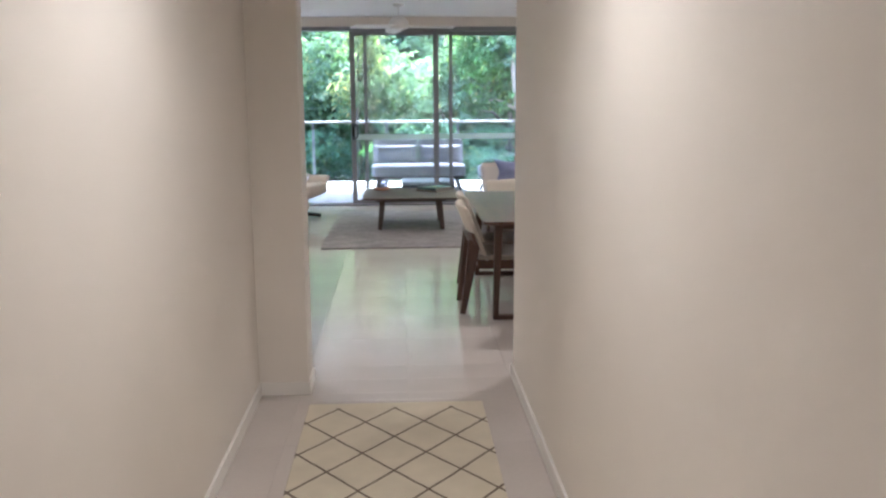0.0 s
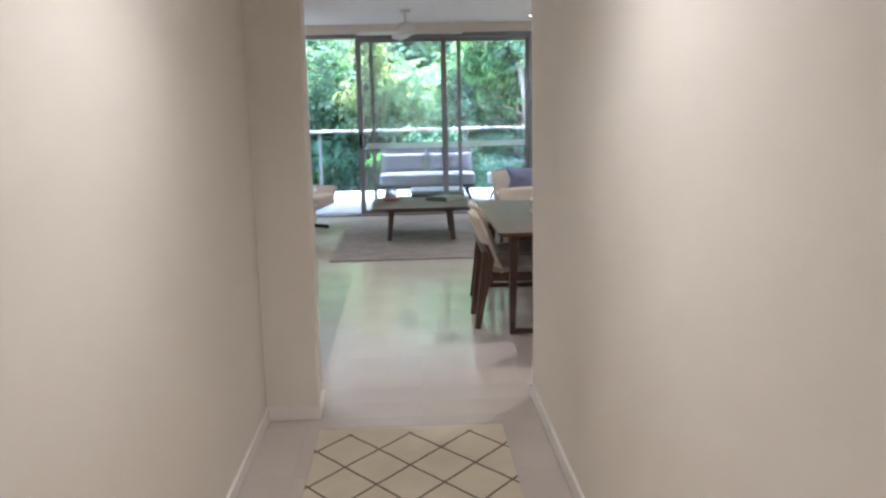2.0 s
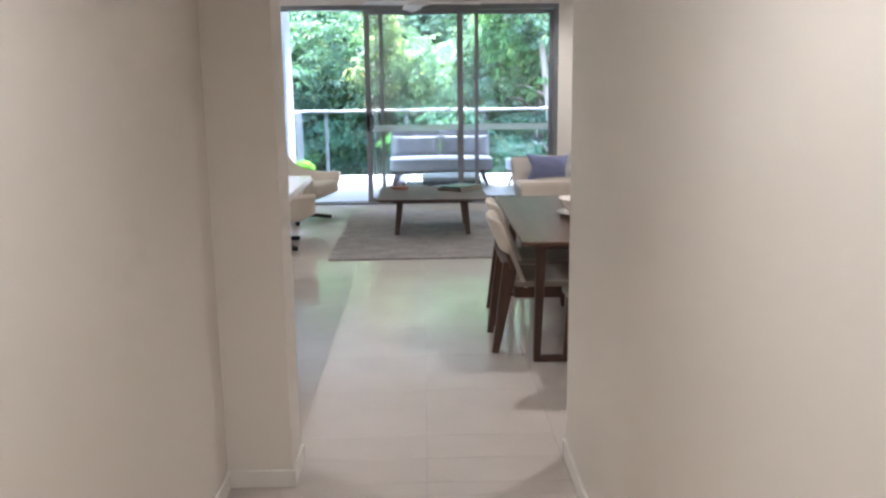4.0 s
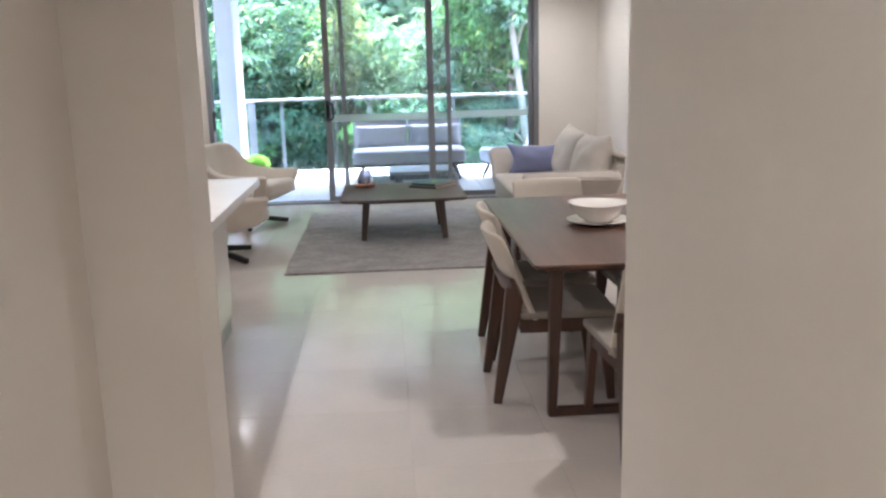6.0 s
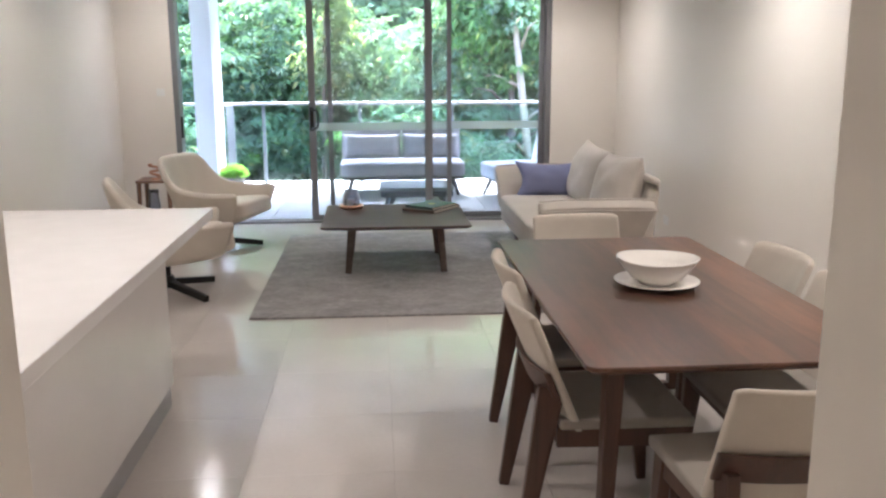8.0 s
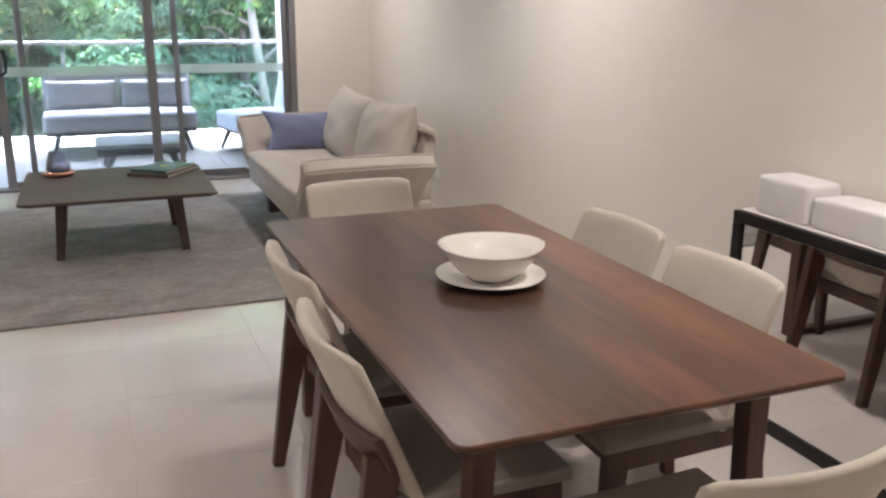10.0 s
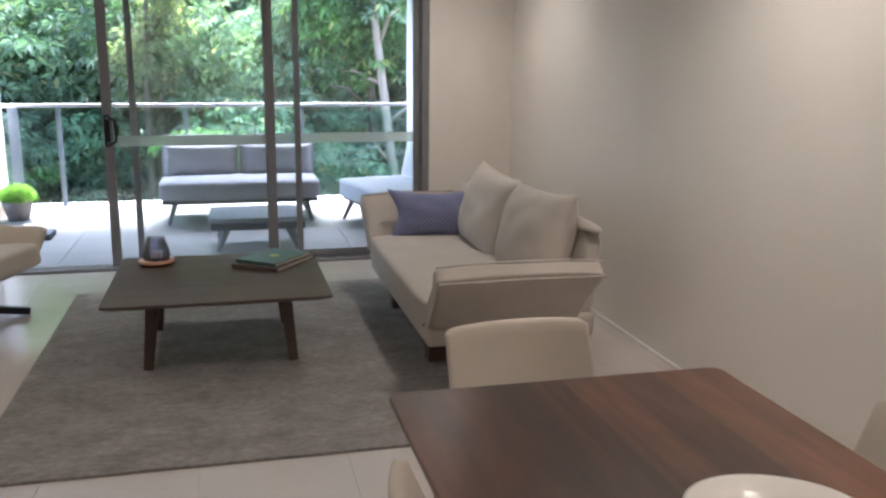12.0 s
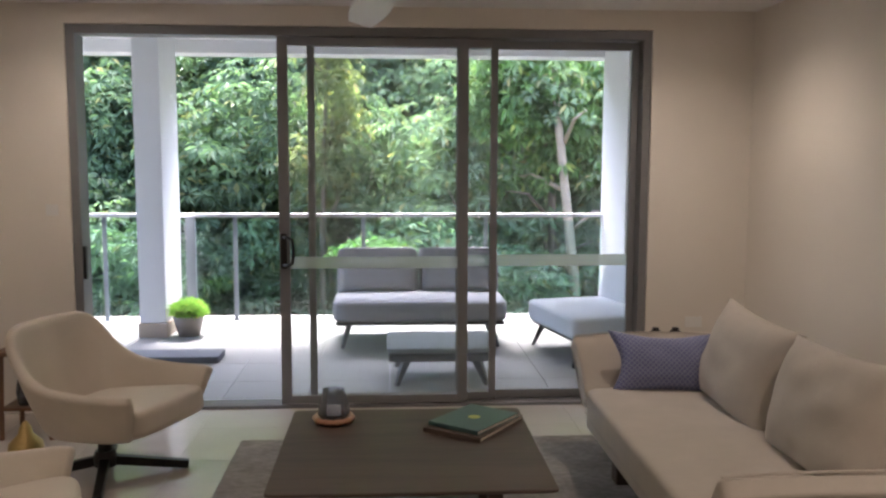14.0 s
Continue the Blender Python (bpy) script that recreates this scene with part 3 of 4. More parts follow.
for k, (x, y, w) in enumerate(HALL_LAMPS + ROOM_LAMPS):
    downlamp(x, y, CEIL, w)
    if k == 0:
        lamp_body.location = (x, y, CEIL)
    else:
        copy_thing(lamp_body, pose(x, y, CEIL))

fan = thing("ceiling_fan", "white three-blade ceiling fan on a short rod", "ceiling fan", (1.0, 11.65, CEIL))
part("canopy", lathe([(0.0, 0.0), (0.07, 0.0), (0.06, -0.03), (0.02, -0.045)], 24), PLASTIC, fan, "", True)
part("rod", tube([(0, 0, -0.03), (0, 0, -0.15)], [0.013, 0.013], 10), PLASTIC, fan)
part("motor_housing", lathe([(0.02, -0.14), (0.075, -0.16), (0.115, -0.205), (0.13, -0.26), (0.125, -0.285), (0.07, -0.30), (0.0, -0.302)], 28), PLASTIC, fan, "", True)
for k in range(3):
    bm = bmesh.new()
    rows = []
    for i in range(9):
        t = i / 8
        r, w, droop = 0.1 + 0.60 * t, 0.05 + 0.04 * math.sin(math.pi * (0.2 + 0.75 * t)), 0.02 * t
        rows.append([bm.verts.new((r, s * w, -0.275 + s * 0.016 - droop * 1.2 + h)) for s, h in ((-1, 0), (1, 0), (1, 0.008), (-1, 0.008))])
    for a, b in zip(rows, rows[1:]):
        for i in range(4):
            bm.faces.new((a[i], a[(i + 1) % 4], b[(i + 1) % 4], b[i]))
    bm.faces.new(rows[0]), bm.faces.new(rows[-1][::-1])
    part("blade", bm, PLASTIC, fan, "", False, pose(0, 0, 0, 0, 0, -20 + 120 * k))

for nm, lab, at, turn in (("light_switch", "small white light switch plate on the wall", (-1.18, Y1, 1.365), 0), ("power_outlet", "white double power outlet on the wall", (3.14, Y1, 0.585), 0), ("power_outlet", "white power outlet low on the wall behind the sofa", (X1, 11.8, 0.285), -90)):
    sw = thing(nm, lab, "switch" if nm == "light_switch" else "outlet", at, turn)
    wide = 0.04 if nm == "light_switch" else 0.06
    part("plate", box(-wide, wide, -0.008, -0.0005, -0.037, 0.037, 0.003), PLASTIC, sw)
    for s in (-1, 1):
        part("rocker", box(s * wide * 0.46 - 0.01, s * wide * 0.46 + 0.01, -0.013, -0.008, -0.014, 0.014, 0.002), PLASTIC, sw)

# ---- hallway runner ----
runner = tagged(part("hall_runner", slab_outline(0.93, 3.2, 0.0, 0.011, 0.006), RUNNER), "cream woven runner rug with thin dark diamonds", "rug")
runner.data.transform(Matrix.Translation((0, -1.525, 0)))
runner.location = (0.962, 5.20, 0.0)

# ---- kitchen island ----
isl = thing("kitchen_island", "pale kitchen island with a thick white stone top", "kitchen island", (0, 0, 0))
part("body", box(-0.80, -0.022, 6.3, 8.57, 0.105, 0.868, 0.003), LAMINATE, isl, "glossy pale laminate panels")
part("kickboard", box(-0.76, -0.032, 6.34, 8.545, 0.0, 0.105), KICK, isl, "grey recessed kickboard")
part("worktop", box(-0.86, 0.160, 6.2, 8.85, 0.87, 0.92, 0.004), QUARTZ, isl, "white stone worktop")

# ---- dining table ----
TX, TY = 2.073, 7.789
table = thing("dining_table", "dark walnut dining table with slim sled legs", "dining table", (TX, TY, 0))
part("tabletop", slab_outline(0.985, 1.915, 0.722, 0.75, 0.035, 6, 0.02), WALNUT_TOP, table)
part("apron", box(-0.36, 0.36, -0.76, 0.76, 0.668, 0.722, 0.004), WALNUT, table)
for s in (-1, 1):
    y = s * 0.785
    for q in (-1, 1):
        part("leg", bar((q * 0.385, y, 0.03), (q * 0.365, y, 0.722), (0.04, 0.055), (0.06, 0.062), (0, 1, 0)), WALNUT, table)
    part("floor_rail", box(-0.405, 0.405, y - 0.028, y + 0.028, 0.0, 0.035, 0.008), WALNUT, table)

# ---- dining chairs ----
def curve_y(u, z):
    """Plan line of the curved back: ends come forward, the top leans away."""
    return -0.190 + 0.048 * u * u - 0.41 * (z - 0.44)


def bent_panel(z0, z1, half, thick, back=0.0, shrink=0.0, nz=8, nu=18, corner=0.0):
    """A curved upright board with crisp, slightly eased edges; corner rounds off its top corners."""
    bm = bmesh.new()
    sheets = []
    for side in (0, 1):
        grid = []
        for i in range(nz + 1):
            row = []
            h = 0.5 - 0.5 * math.cos(math.pi * i / nz)
            z = z0 + (z1 - z0) * h
            for j in range(nu + 1):
                u = math.sin(math.pi / 2 * (-1 + 2 * j / nu))
                rim = 0.55 if i in (0, nz) or j in (0, nu) else 1.0
                w = half * (1 - shrink * h)
                zz = z - corner * h ** 6 * max(0.0, (abs(u) - 0.86) / 0.14) ** 2
                row.append(bm.verts.new((u * w, curve_y(u, zz) - back + (0.5 if side else -0.5) * thick * rim, zz)))
            grid.append(row)
        sheets.append(grid)
    for s, g in enumerate(sheets):
        for i in range(nz):
            for j in range(nu):
                q = (g[i][j], g[i][j + 1], g[i + 1][j + 1], g[i + 1][j])
                bm.faces.new(q if s else q[::-1])
    a, b = sheets
    loop = [(0, j) for j in range(nu + 1)] + [(i, nu) for i in range(1, nz + 1)] + [(nz, j) for j in range(nu - 1, -1, -1)] + [(i, 0) for i in range(nz - 1, 0, -1)]
    for (i, j), (k, l) in zip(loop, loop[1:] + loop[:1]):
        bm.faces.new((a[i][j], a[k][l], b[k][l], b[i][j]))
    return bm


chair = thing("dining_chair", "cream upholstered dining chair with dark walnut legs", "chair", (0, 0, -5), 0, "chairs round the dining table")
part("backrest", bent_panel(0.412, 0.82, 0.24, 0.03, 0.0, 0.02, 10, 20, 0.013), CREAM, chair, "curved cream fabric back", True)
part("back_band", bent_panel(0.53, 0.622, 0.245, 0.022, 0.028), WALNUT, chair, "curved dark wood band")
sb = box(-0.24, 0.24, -0.195, 0.262, 0.415, 0.452, 0.011, 3)
for v in sb.verts:
    v.co.x *= 1 + 0.07 * (v.co.y + 0.2)
part("seat", sb, SEAT_GREY, chair, "taupe fabric seat pad")
for q in (-1, 1):
    part("seat_rail", bar((q * 0.20, -0.2, 0.378), (q * 0.215, 0.22, 0.378), (0.028, 0.07), (0.028, 0.07)), WALNUT, chair)
    part("rear_leg", bar((q * 0.218, -0.315, 0.0), (q * 0.208, -0.222, 0.56), (0.036, 0.04), (0.038, 0.092), (0, 1, 0)), WALNUT, chair)
    part("front_leg", bar((q * 0.225, 0.235, 0.0), (q * 0.215, 0.2, 0.415), (0.036, 0.036), (0.038, 0.078), (0, 1, 0)), WALNUT, chair)
part("front_rail", bar((-0.2, 0.205, 0.385), (0.2, 0.205, 0.385), (0.028, 0.055), (0.028, 0.055)), WALNUT, chair)
part("rear_rail", bar((-0.2, -0.19, 0.385), (0.2, -0.19, 0.385), (0.028, 0.055), (0.028, 0.055)), WALNUT, chair)
CHAIRS = [(1.772, 7.395, -90), (1.815, 8.01, -89), (2.43, 7.47, 90), (2.445, 8.04, 92), (2.09, 6.775, 2), (2.064, 8.757, 183)]
chair.matrix_basis = pose(CHAIRS[0][0], CHAIRS[0][1], 0, 0, 0, CHAIRS[0][2])
for x, y, a in CHAIRS[1:]:
    copy_thing(chair, pose(x, y, 0, 0, 0, a))

plate = tagged(part("serving_plate", lathe([(0.0, 0.0), (0.09, 0.0), (0.10, 0.004), (0.165, 0.021), (0.168, 0.025), (0.10, 0.010), (0.0, 0.008)], 48), CERAMIC, None, "", True), "wide white ceramic plate under the bowl", "plate")
plate.location = (2.085, 7.768, 0.7505)
bowl = tagged(part("salad_bowl", lathe([(0.0, 0.0), (0.07, 0.0), (0.075, 0.008), (0.10, 0.022), (0.133, 0.064), (0.156, 0.097), (0.159, 0.103), (0.151, 0.103), (0.123, 0.068), (0.09, 0.03), (0.0, 0.018)], 48), CERAMIC, None, "", True), "large white ceramic bowl on a plate", "bowl")
for v in bowl.data.vertices:
    v.co.z += 0.004 * math.cos(2 * math.atan2(v.co.y, v.co.x) + 0.7) * (v.co.z / 0.11) ** 2
    v.co.x *= 1 + 0.03 * v.co.z / 0.11
bowl.location = (2.085, 7.768, 0.7625)

# ---- mirrored sideboard ----
sd = thing("mirrored_sideboard", "low sideboard with a black-framed mirror front", "sideboard", (3.27, 7.26, 0))
part("carcass", box(0.022, 0.205, -0.82, 0.82, 0.01, 0.79), LAMINATE, sd)
part("mirror_panel", box(0.012, 0.018, -0.775, 0.775, 0.05, 0.76), MIRROR, sd, "plain mirror panel")
for nm, b in (("frame_top", (0.0, 0.03, -0.83, 0.83, 0.765, 0.81)), ("frame_bottom", (0.0, 0.03, -0.83, 0.83, 0.0, 0.05)), ("frame_side", (0.0, 0.03, 0.785, 0.83, 0.05, 0.765)), ("frame_side", (0.0, 0.03, -0.83, -0.785, 0.05, 0.765))):
    part(nm, box(*b, 0.004), BLACK, sd, "black frame bar")
part("top_board", box(0.03, 0.21, -0.83, 0.83, 0.79, 0.812, 0.003), QUARTZ, sd, "white top board")
for y, w, h in ((7.90, 0.26, 0.145), (7.115, 1.29, 0.115)):
    cl = tagged(part("white_cushion", rounded(0.165, w, h, 14.0, 12, 0.06, (0, 0, h / 2)), LINEN, None, "", True), "long white padded cushion on the sideboard", "cushion")
    cl.location = (3.395, y, 0.812)

# ---- living room rug and coffee table ----
rug = tagged(part("area_rug", slab_outline(2.40, 2.88, 0.0, 0.014, 0.012), RUG), "large grey wool area rug", "rug")
rug.location = (1.335, 11.42, 0.0)

ct = thing("coffee_table", "low dark oak coffee table with splayed legs", "coffee table", (1.12, 11.53, 0.0145))
part("tabletop", slab_outline(1.155, 1.13, 0.378, 0.405, 0.03, 6, 0.03), ESPRESSO, ct)
part("apron", box(-0.42, 0.42, -0.38, 0.38, 0.345, 0.378, 0.004), ESPRESSO, ct)
for q in (-1, 1):
    for s in (-1, 1):
        part("leg", bar((q * 0.378, s * 0.36, 0.0), (q * 0.342, s * 0.30, 0.378), (0.05, 0.054), (0.068, 0.09), (0, 1, 0)), ESPRESSO, ct)

ch = thing("candle_lantern", "smoky glass candle lantern on a copper dish", "candle holder", (0.755, 11.90, 0.4205))
part("dish", lathe([(0.0, 0.0), (0.075, 0.0), (0.088, 0.008), (0.088, 0.012), (0.07, 0.01), (0.0, 0.01)], 32), COPPER, ch, "copper dish", True)
ring = bmesh.new()
bands = []
for i in range(40):
    a, r = 2 * math.pi * i / 40, 0.0155 + 0.0025 * math.cos(10 * 2 * math.pi * i / 40)
    bands.append([ring.verts.new(((0.088 + r * math.cos(b)) * math.cos(a), (0.088 + r * math.cos(b)) * math.sin(a), 0.018 + r * math.sin(b))) for b in (2 * math.pi * j / 10 for j in range(10))])
for i in range(40):
    for j in range(10):
        ring.faces.new((bands[i][j], bands[(i + 1) % 40][j], bands[(i + 1) % 40][(j + 1) % 10], bands[i][(j + 1) % 10]))
part("beaded_ring", ring, COPPER, ch, "beaded copper ring", True)
part("glass_shade", lathe([(0.060, 0.013), (0.080, 0.045), (0.076, 0.085), (0.060, 0.135), (0.053, 0.148), (0.056, 0.162), (0.051, 0.162), (0.048, 0.148), (0.055, 0.133), (0.070, 0.085), (0.074, 0.047), (0.055, 0.016)], 9), DARK_GLASS, ch, "faceted smoky glass")
part("candle", lathe([(0.0, 0.013), (0.035, 0.013), (0.035, 0.075), (0.0, 0.078)], 20), LINEN, ch, "white candle", True)
for k, (sx, sy, h, z, a, mat, lab) in enumerate(((0.43, 0.31, 0.022, 0.0, 55, BOOK_DARK, "large dark hardback book on the coffee table"), (0.36, 0.28, 0.020, 0.0225, 51, TEAL, "teal hardback book lying on another book"))):
    bk = thing("hardback_book", lab, "book", (1.44, 11.80, 0.4205 + z), a)
    part("pages", box(-sx / 2 + 0.004, sx / 2 - 0.006, -sy / 2 + 0.006, sy / 2 - 0.006, 0.003, h - 0.003), PAPER, bk)
    part("cover", box(-sx / 2, sx / 2, -sy / 2, sy / 2, h - 0.003, h, 0.001), mat, bk)
    part("cover", box(-sx / 2, sx / 2, -sy / 2, sy / 2, 0, 0.003, 0.001), mat, bk)
    part("spine", box(-sx / 2 - 0.003, -sx / 2, -sy / 2, sy / 2, 0, h, 0.001), mat, bk)
    if k:
        part("printed_mark", lathe([(0.03, h), (0.03, h + 0.0008), (0.002, h + 0.0008)], 14), YELLOW, bk, "small yellow print on the cover")

# ---- sofa ----
SX0, SX1, SY0, SY1 = 2.11, 3.02, 10.62, 12.38
sofa = thing("sofa", "beige fabric two-seat sofa with flared arms", "sofa", (0, 0, 0))
part("base", box(SX0 + 0.012, SX1, SY0, SY1, 0.212, 0.345, 0.03, 3), SOFA, sofa, "", True)
sc = rounded(0.80, SY1 - SY0 - 0.02, 0.165, 12.0, 14, 0.10)
for v in sc.verts:
    v.co.z += 0.004 * noise.noise((v.co.x * 5, v.co.y * 4, 2.0))
part("seat_cushion", sc, SOFA, sofa, "", True, pose(SX0 + 0.385, (SY0 + SY1) / 2, 0.375))
part("piping", tube([(SX0 - 0.002, SY0 + 0.04, 0.322), (SX0 - 0.004, (SY0 + SY1) / 2, 0.322), (SX0 - 0.002, SY1 - 0.04, 0.322)], [0.005] * 3, 6), SOFA, sofa)
AW, AT, AH = 0.79, 0.11, 0.435
for y, s in ((SY0 - 0.142, -1), (SY1 + 0.125, 1)):
    am = rounded(AW, AT, AH, 16.0, 16)
    for v in am.verts:
        up = max(0.0, v.co.z / (AH / 2))
        u = v.co.x / (AW / 2)
        v.co.z += 0.022 * up * (1 - u * u)
        v.co.y *= 1 + 0.30 * (1 - u * u) * (1 - abs(v.co.z) / (AH / 2)) - 0.35 * up ** 4
        v.co.x += 0.03 * up * up * u
        v.co.y += 0.004 * noise.noise((v.co.x * 6 + s, v.co.z * 6, 4.0))
    arm = part("armrest", am, SOFA, sofa, "flared padded arm", True, pose(2.505, y, 0.505, s * -44))
    for side in (-1, 1):
        part("piping", tube([(-0.405 * k, side * 0.046, AH / 2 - 0.008) if abs(k) > 0.9 else (-0.405 * k, side * 0.05, AH / 2 + 0.018 * (1 - k * k) - 0.008) for k in (1, 0.6, 0.2, -0.2, -0.6, -1.04)], [0.0055] * 6, 6), SOFA, arm)
    part("piping", tube([(-0.392, s * 0.05, -0.19), (-0.398, s * 0.054, 0.0), (-0.408, s * 0.047, 0.19)], [0.005] * 3, 6), SOFA, arm)
part("back_frame", rounded(0.10, SY1 - SY0 - 0.03, 0.50, 10.0, 10), SOFA, sofa, "", True, pose(2.985, (SY0 + SY1) / 2, 0.535, 0, 5))
hr = rounded(0.145, SY1 - SY0 + 0.04, 0.07, 4.0, 10)
part("head_roll", hr, SOFA, sofa, "", True, pose(2.995, (SY0 + SY1) / 2, 0.785, 0, 20))
for y, sd_, tip, lean in ((11.075, 3, 3, 15), (11.92, 8, -2, 17)):
    cb = pillow(0.86, 0.545, 0.29, 16, 0.13, sd_, 2.8, 0.075)
    for v in cb.verts:
        v.co.y += 0.008 * noise.noise((v.co.x * 4 + sd_, v.co.z * 4, 1.0))
    part("back_cushion", cb, SOFA, sofa, "plump loose back cushion", True, pose(2.835, y, 0.668, 0, 0, 90) @ pose(0, 0, 0, lean, tip, 0))
for x in (2.26, 2.88):
    for y in (SY0 + 0.40, SY1 - 0.30):
        part("foot", box(x - 0.05, x + 0.05, y - 0.05, y + 0.05, 0.0145 if x < 2.5 else 0.0, 0.215, 0.004), ESPRESSO, sofa, "dark block foot")
tp = tagged(part("throw_pillow", pillow(0.63, 0.37, 0.19, 18, 0.12, 5, 2.0, 0.23), BLUE, None, "", True), "blue patterned throw pillow leaning on the sofa arm", "pillow")
tp.matrix_basis = pose(2.555, 12.33, 0.585, 0, 0, -8) @ pose(0, 0, 0, -26, 0, 0)

corner = thing("corner_table", "small dark round table behind the sofa arm", "side table", (2.83, 13.2, 0))
part("tabletop", lathe([(0.0, 0.5), (0.2, 0.5), (0.205, 0.51), (0.2, 0.52), (0.0, 0.52)], 28), ESPRESSO, corner)
for k in range(3):
    a = radians(120 * k + 20)
    part("leg", bar((0.17 * math.cos(a), 0.17 * math.sin(a), 0), (0.07 * math.cos(a), 0.07 * math.sin(a), 0.5), (0.02, 0.02), (0.03, 0.03)), ESPRESSO, corner)
for dx in (-0.07, 0.06):
    jar = tagged(part("small_dark_jar", lathe([(0.0, 0), (0.035, 0), (0.05, 0.03), (0.045, 0.07), (0.02, 0.095), (0.022, 0.105), (0.0, 0.105)], 20), BLACK, None, "", True), "small dark round jar on the corner table", "jar")
    jar.location = (2.82 + dx, 13.15, 0.5205)

# ---- swivel armchairs ----
def armchair_shell():
    """A bucket shell, open to +x: a wide leaning back that sweeps down into two winged arms."""
    keys = (0.0, 0.26, 0.36, 0.47, 0.58, 0.80, 0.93, 1.0)
    rim = ((-0.365, 0.0, 0.85), (-0.345, 0.255, 0.845), (-0.30, 0.335, 0.79), (-0.19, 0.36, 0.64), (-0.06, 0.365, 0.565), (0.22, 0.365, 0.545), (0.41, 0.355, 0.555), (0.455, 0.325, 0.548))
    foot = ((-0.21, 0.0, 0.275), (-0.20, 0.15, 0.275), (-0.17, 0.20, 0.275), (-0.11, 0.23, 0.275), (-0.04, 0.245, 0.275), (0.17, 0.25, 0.285), (0.31, 0.24, 0.30), (0.37, 0.235, 0.31))

    def along(rows, a):
        for i in range(len(keys) - 1):
            if a <= keys[i + 1]:
                k = (a - keys[i]) / (keys[i + 1] - keys[i])
                return Vector(rows[i]).lerp(Vector(rows[i + 1]), k)
        return Vector(rows[-1])

    bm = bmesh.new()
    nt, nv = 44, 10
    grid = []
    for i in range(nt + 1):
        t = -1 + 2 * i / nt
        a = abs(t)
        lo = along(foot, a)
        hi = sum((along(rim, min(1.0, abs(a + e))) for e in (-0.03, 0.0, 0.03)), Vector()) / 3
        low_arm = min(1.0, max(0.0, (a - 0.3) / 0.25))
        row = []
        for j in range(nv + 1):
            v = j / nv
            k = v ** (1.0 - 0.42 * low_arm)
            p = lo.lerp(hi, k)
            p.z = lo.z + (hi.z - lo.z) * v
            p.y += 0.022 * low_arm * v ** 5
            row.append(bm.verts.new((p.x, math.copysign(p.y, t), p.z)))
        grid.append(row)
    for i in range(nt):
        for j in range(nv):
            bm.faces.new((grid[i][j], grid[i + 1][j], grid[i + 1][j + 1], grid[i][j + 1]))
    low = bm.verts.new((0.02, 0, 0.25))
    for i in range(nt):
        bm.faces.new((grid[i][0], low, grid[i + 1][0]))
    return bm


arm_chair = thing("swivel_armchair", "ivory leather swivel armchair on a black star base", "armchair", (0, 0, -5), 0, "pair of swivel armchairs")
sh = part("shell", armchair_shell(), LEATHER, arm_chair, "ivory leather shell", True)
mod = sh.modifiers.new("thickness", "SOLIDIFY")
mod.thickness, mod.offset = 0.055, 0.0
bv = sh.modifiers.new("soft", "SUBSURF")
bv.levels = bv.render_levels = 1
cush = rounded(0.66, 0.56, 0.16, 6.0, 12, 0.12)
for v in cush.verts:
    v.co.y *= 1 + 0.10 * v.co.x / 0.33
part("seat_cushion", cush, LEATHER, arm_chair, "", True, pose(0.145, 0, 0.37, 0, -6))
pan = rounded(0.66, 0.56, 0.15, 4.0, 10)
for v in pan.verts:
    low = max(0.0, -v.co.z / 0.075)
    v.co.x *= 1 - 0.38 * low
    v.co.y *= 1 - 0.38 * low
part("seat_pan", pan, LEATHER, arm_chair, "", True, pose(0.12, 0, 0.31, 0, -6))
part("column", tube([(0, 0, 0.05), (0, 0, 0.27)], [0.04, 0.034], 14), BLACK, arm_chair)
part("hub", lathe([(0.0, 0.055), (0.06, 0.055), (0.065, 0.10), (0.05, 0.14), (0.0, 0.14)], 20), BLACK, arm_chair)
for k in range(4):
    a = radians(90 * k + 33)
    part("base_leg", bar((0.04 * math.cos(a), 0.04 * math.sin(a), 0.085), (0.43 * math.cos(a), 0.43 * math.sin(a), 0.024), (0.052, 0.05), (0.042, 0.044)), BLACK, arm_chair, "black metal base leg")
arm_chair.matrix_basis = pose(-0.505, 12.36, 0, 0, 0, -21)
copy_thing(arm_chair, pose(-0.555, 10.72, 0, 0, 0, 18))

st = thing("side_table", "small brown wooden side table between armchairs", "side table", (-1.17, 13.12, 0))
part("tabletop", slab_outline(0.34, 0.34, 0.52, 0.545, 0.02), LIGHT_WOOD, st)
part("shelf", slab_outline(0.29, 0.29, 0.18, 0.20, 0.02), LIGHT_WOOD, st)
for q in (-1, 1):
    for s in (-1, 1):
        part("leg", bar((q * 0.148, s * 0.148, 0), (q * 0.14, s * 0.14, 0.52), (0.025, 0.025), (0.035, 0.035)), LIGHT_WOOD, st)
orn = thing("copper_ornament", "twisted copper ornament on the side table", "ornament", (-1.17, 13.08, 0.5455))
part("foot", lathe([(0.0, 0.0), (0.05, 0.0), (0.045, 0.015), (0.0, 0.02)], 20), COPPER, orn)
part("loop", tube([(0.06 * math.sin(4 * t), 0.03 * math.cos(5 * t), 0.015 + 0.13 * t / 3.0) for t in [i * 0.15 for i in range(21)]], [0.014] * 21, 8), COPPER, orn, "", True)
vase = tagged(part("glass_vase", lathe([(0.0, 0), (0.05, 0), (0.06, 0.08), (0.045, 0.18), (0.05, 0.24), (0.046, 0.24), (0.04, 0.18), (0.054, 0.08), (0.045, 0.01), (0, 0.01)], 24), DARK_GLASS, None, "", True), "tall smoky glass vase on the lower shelf", "vase")
vase.location = (-1.20, 13.07, 0.2005)
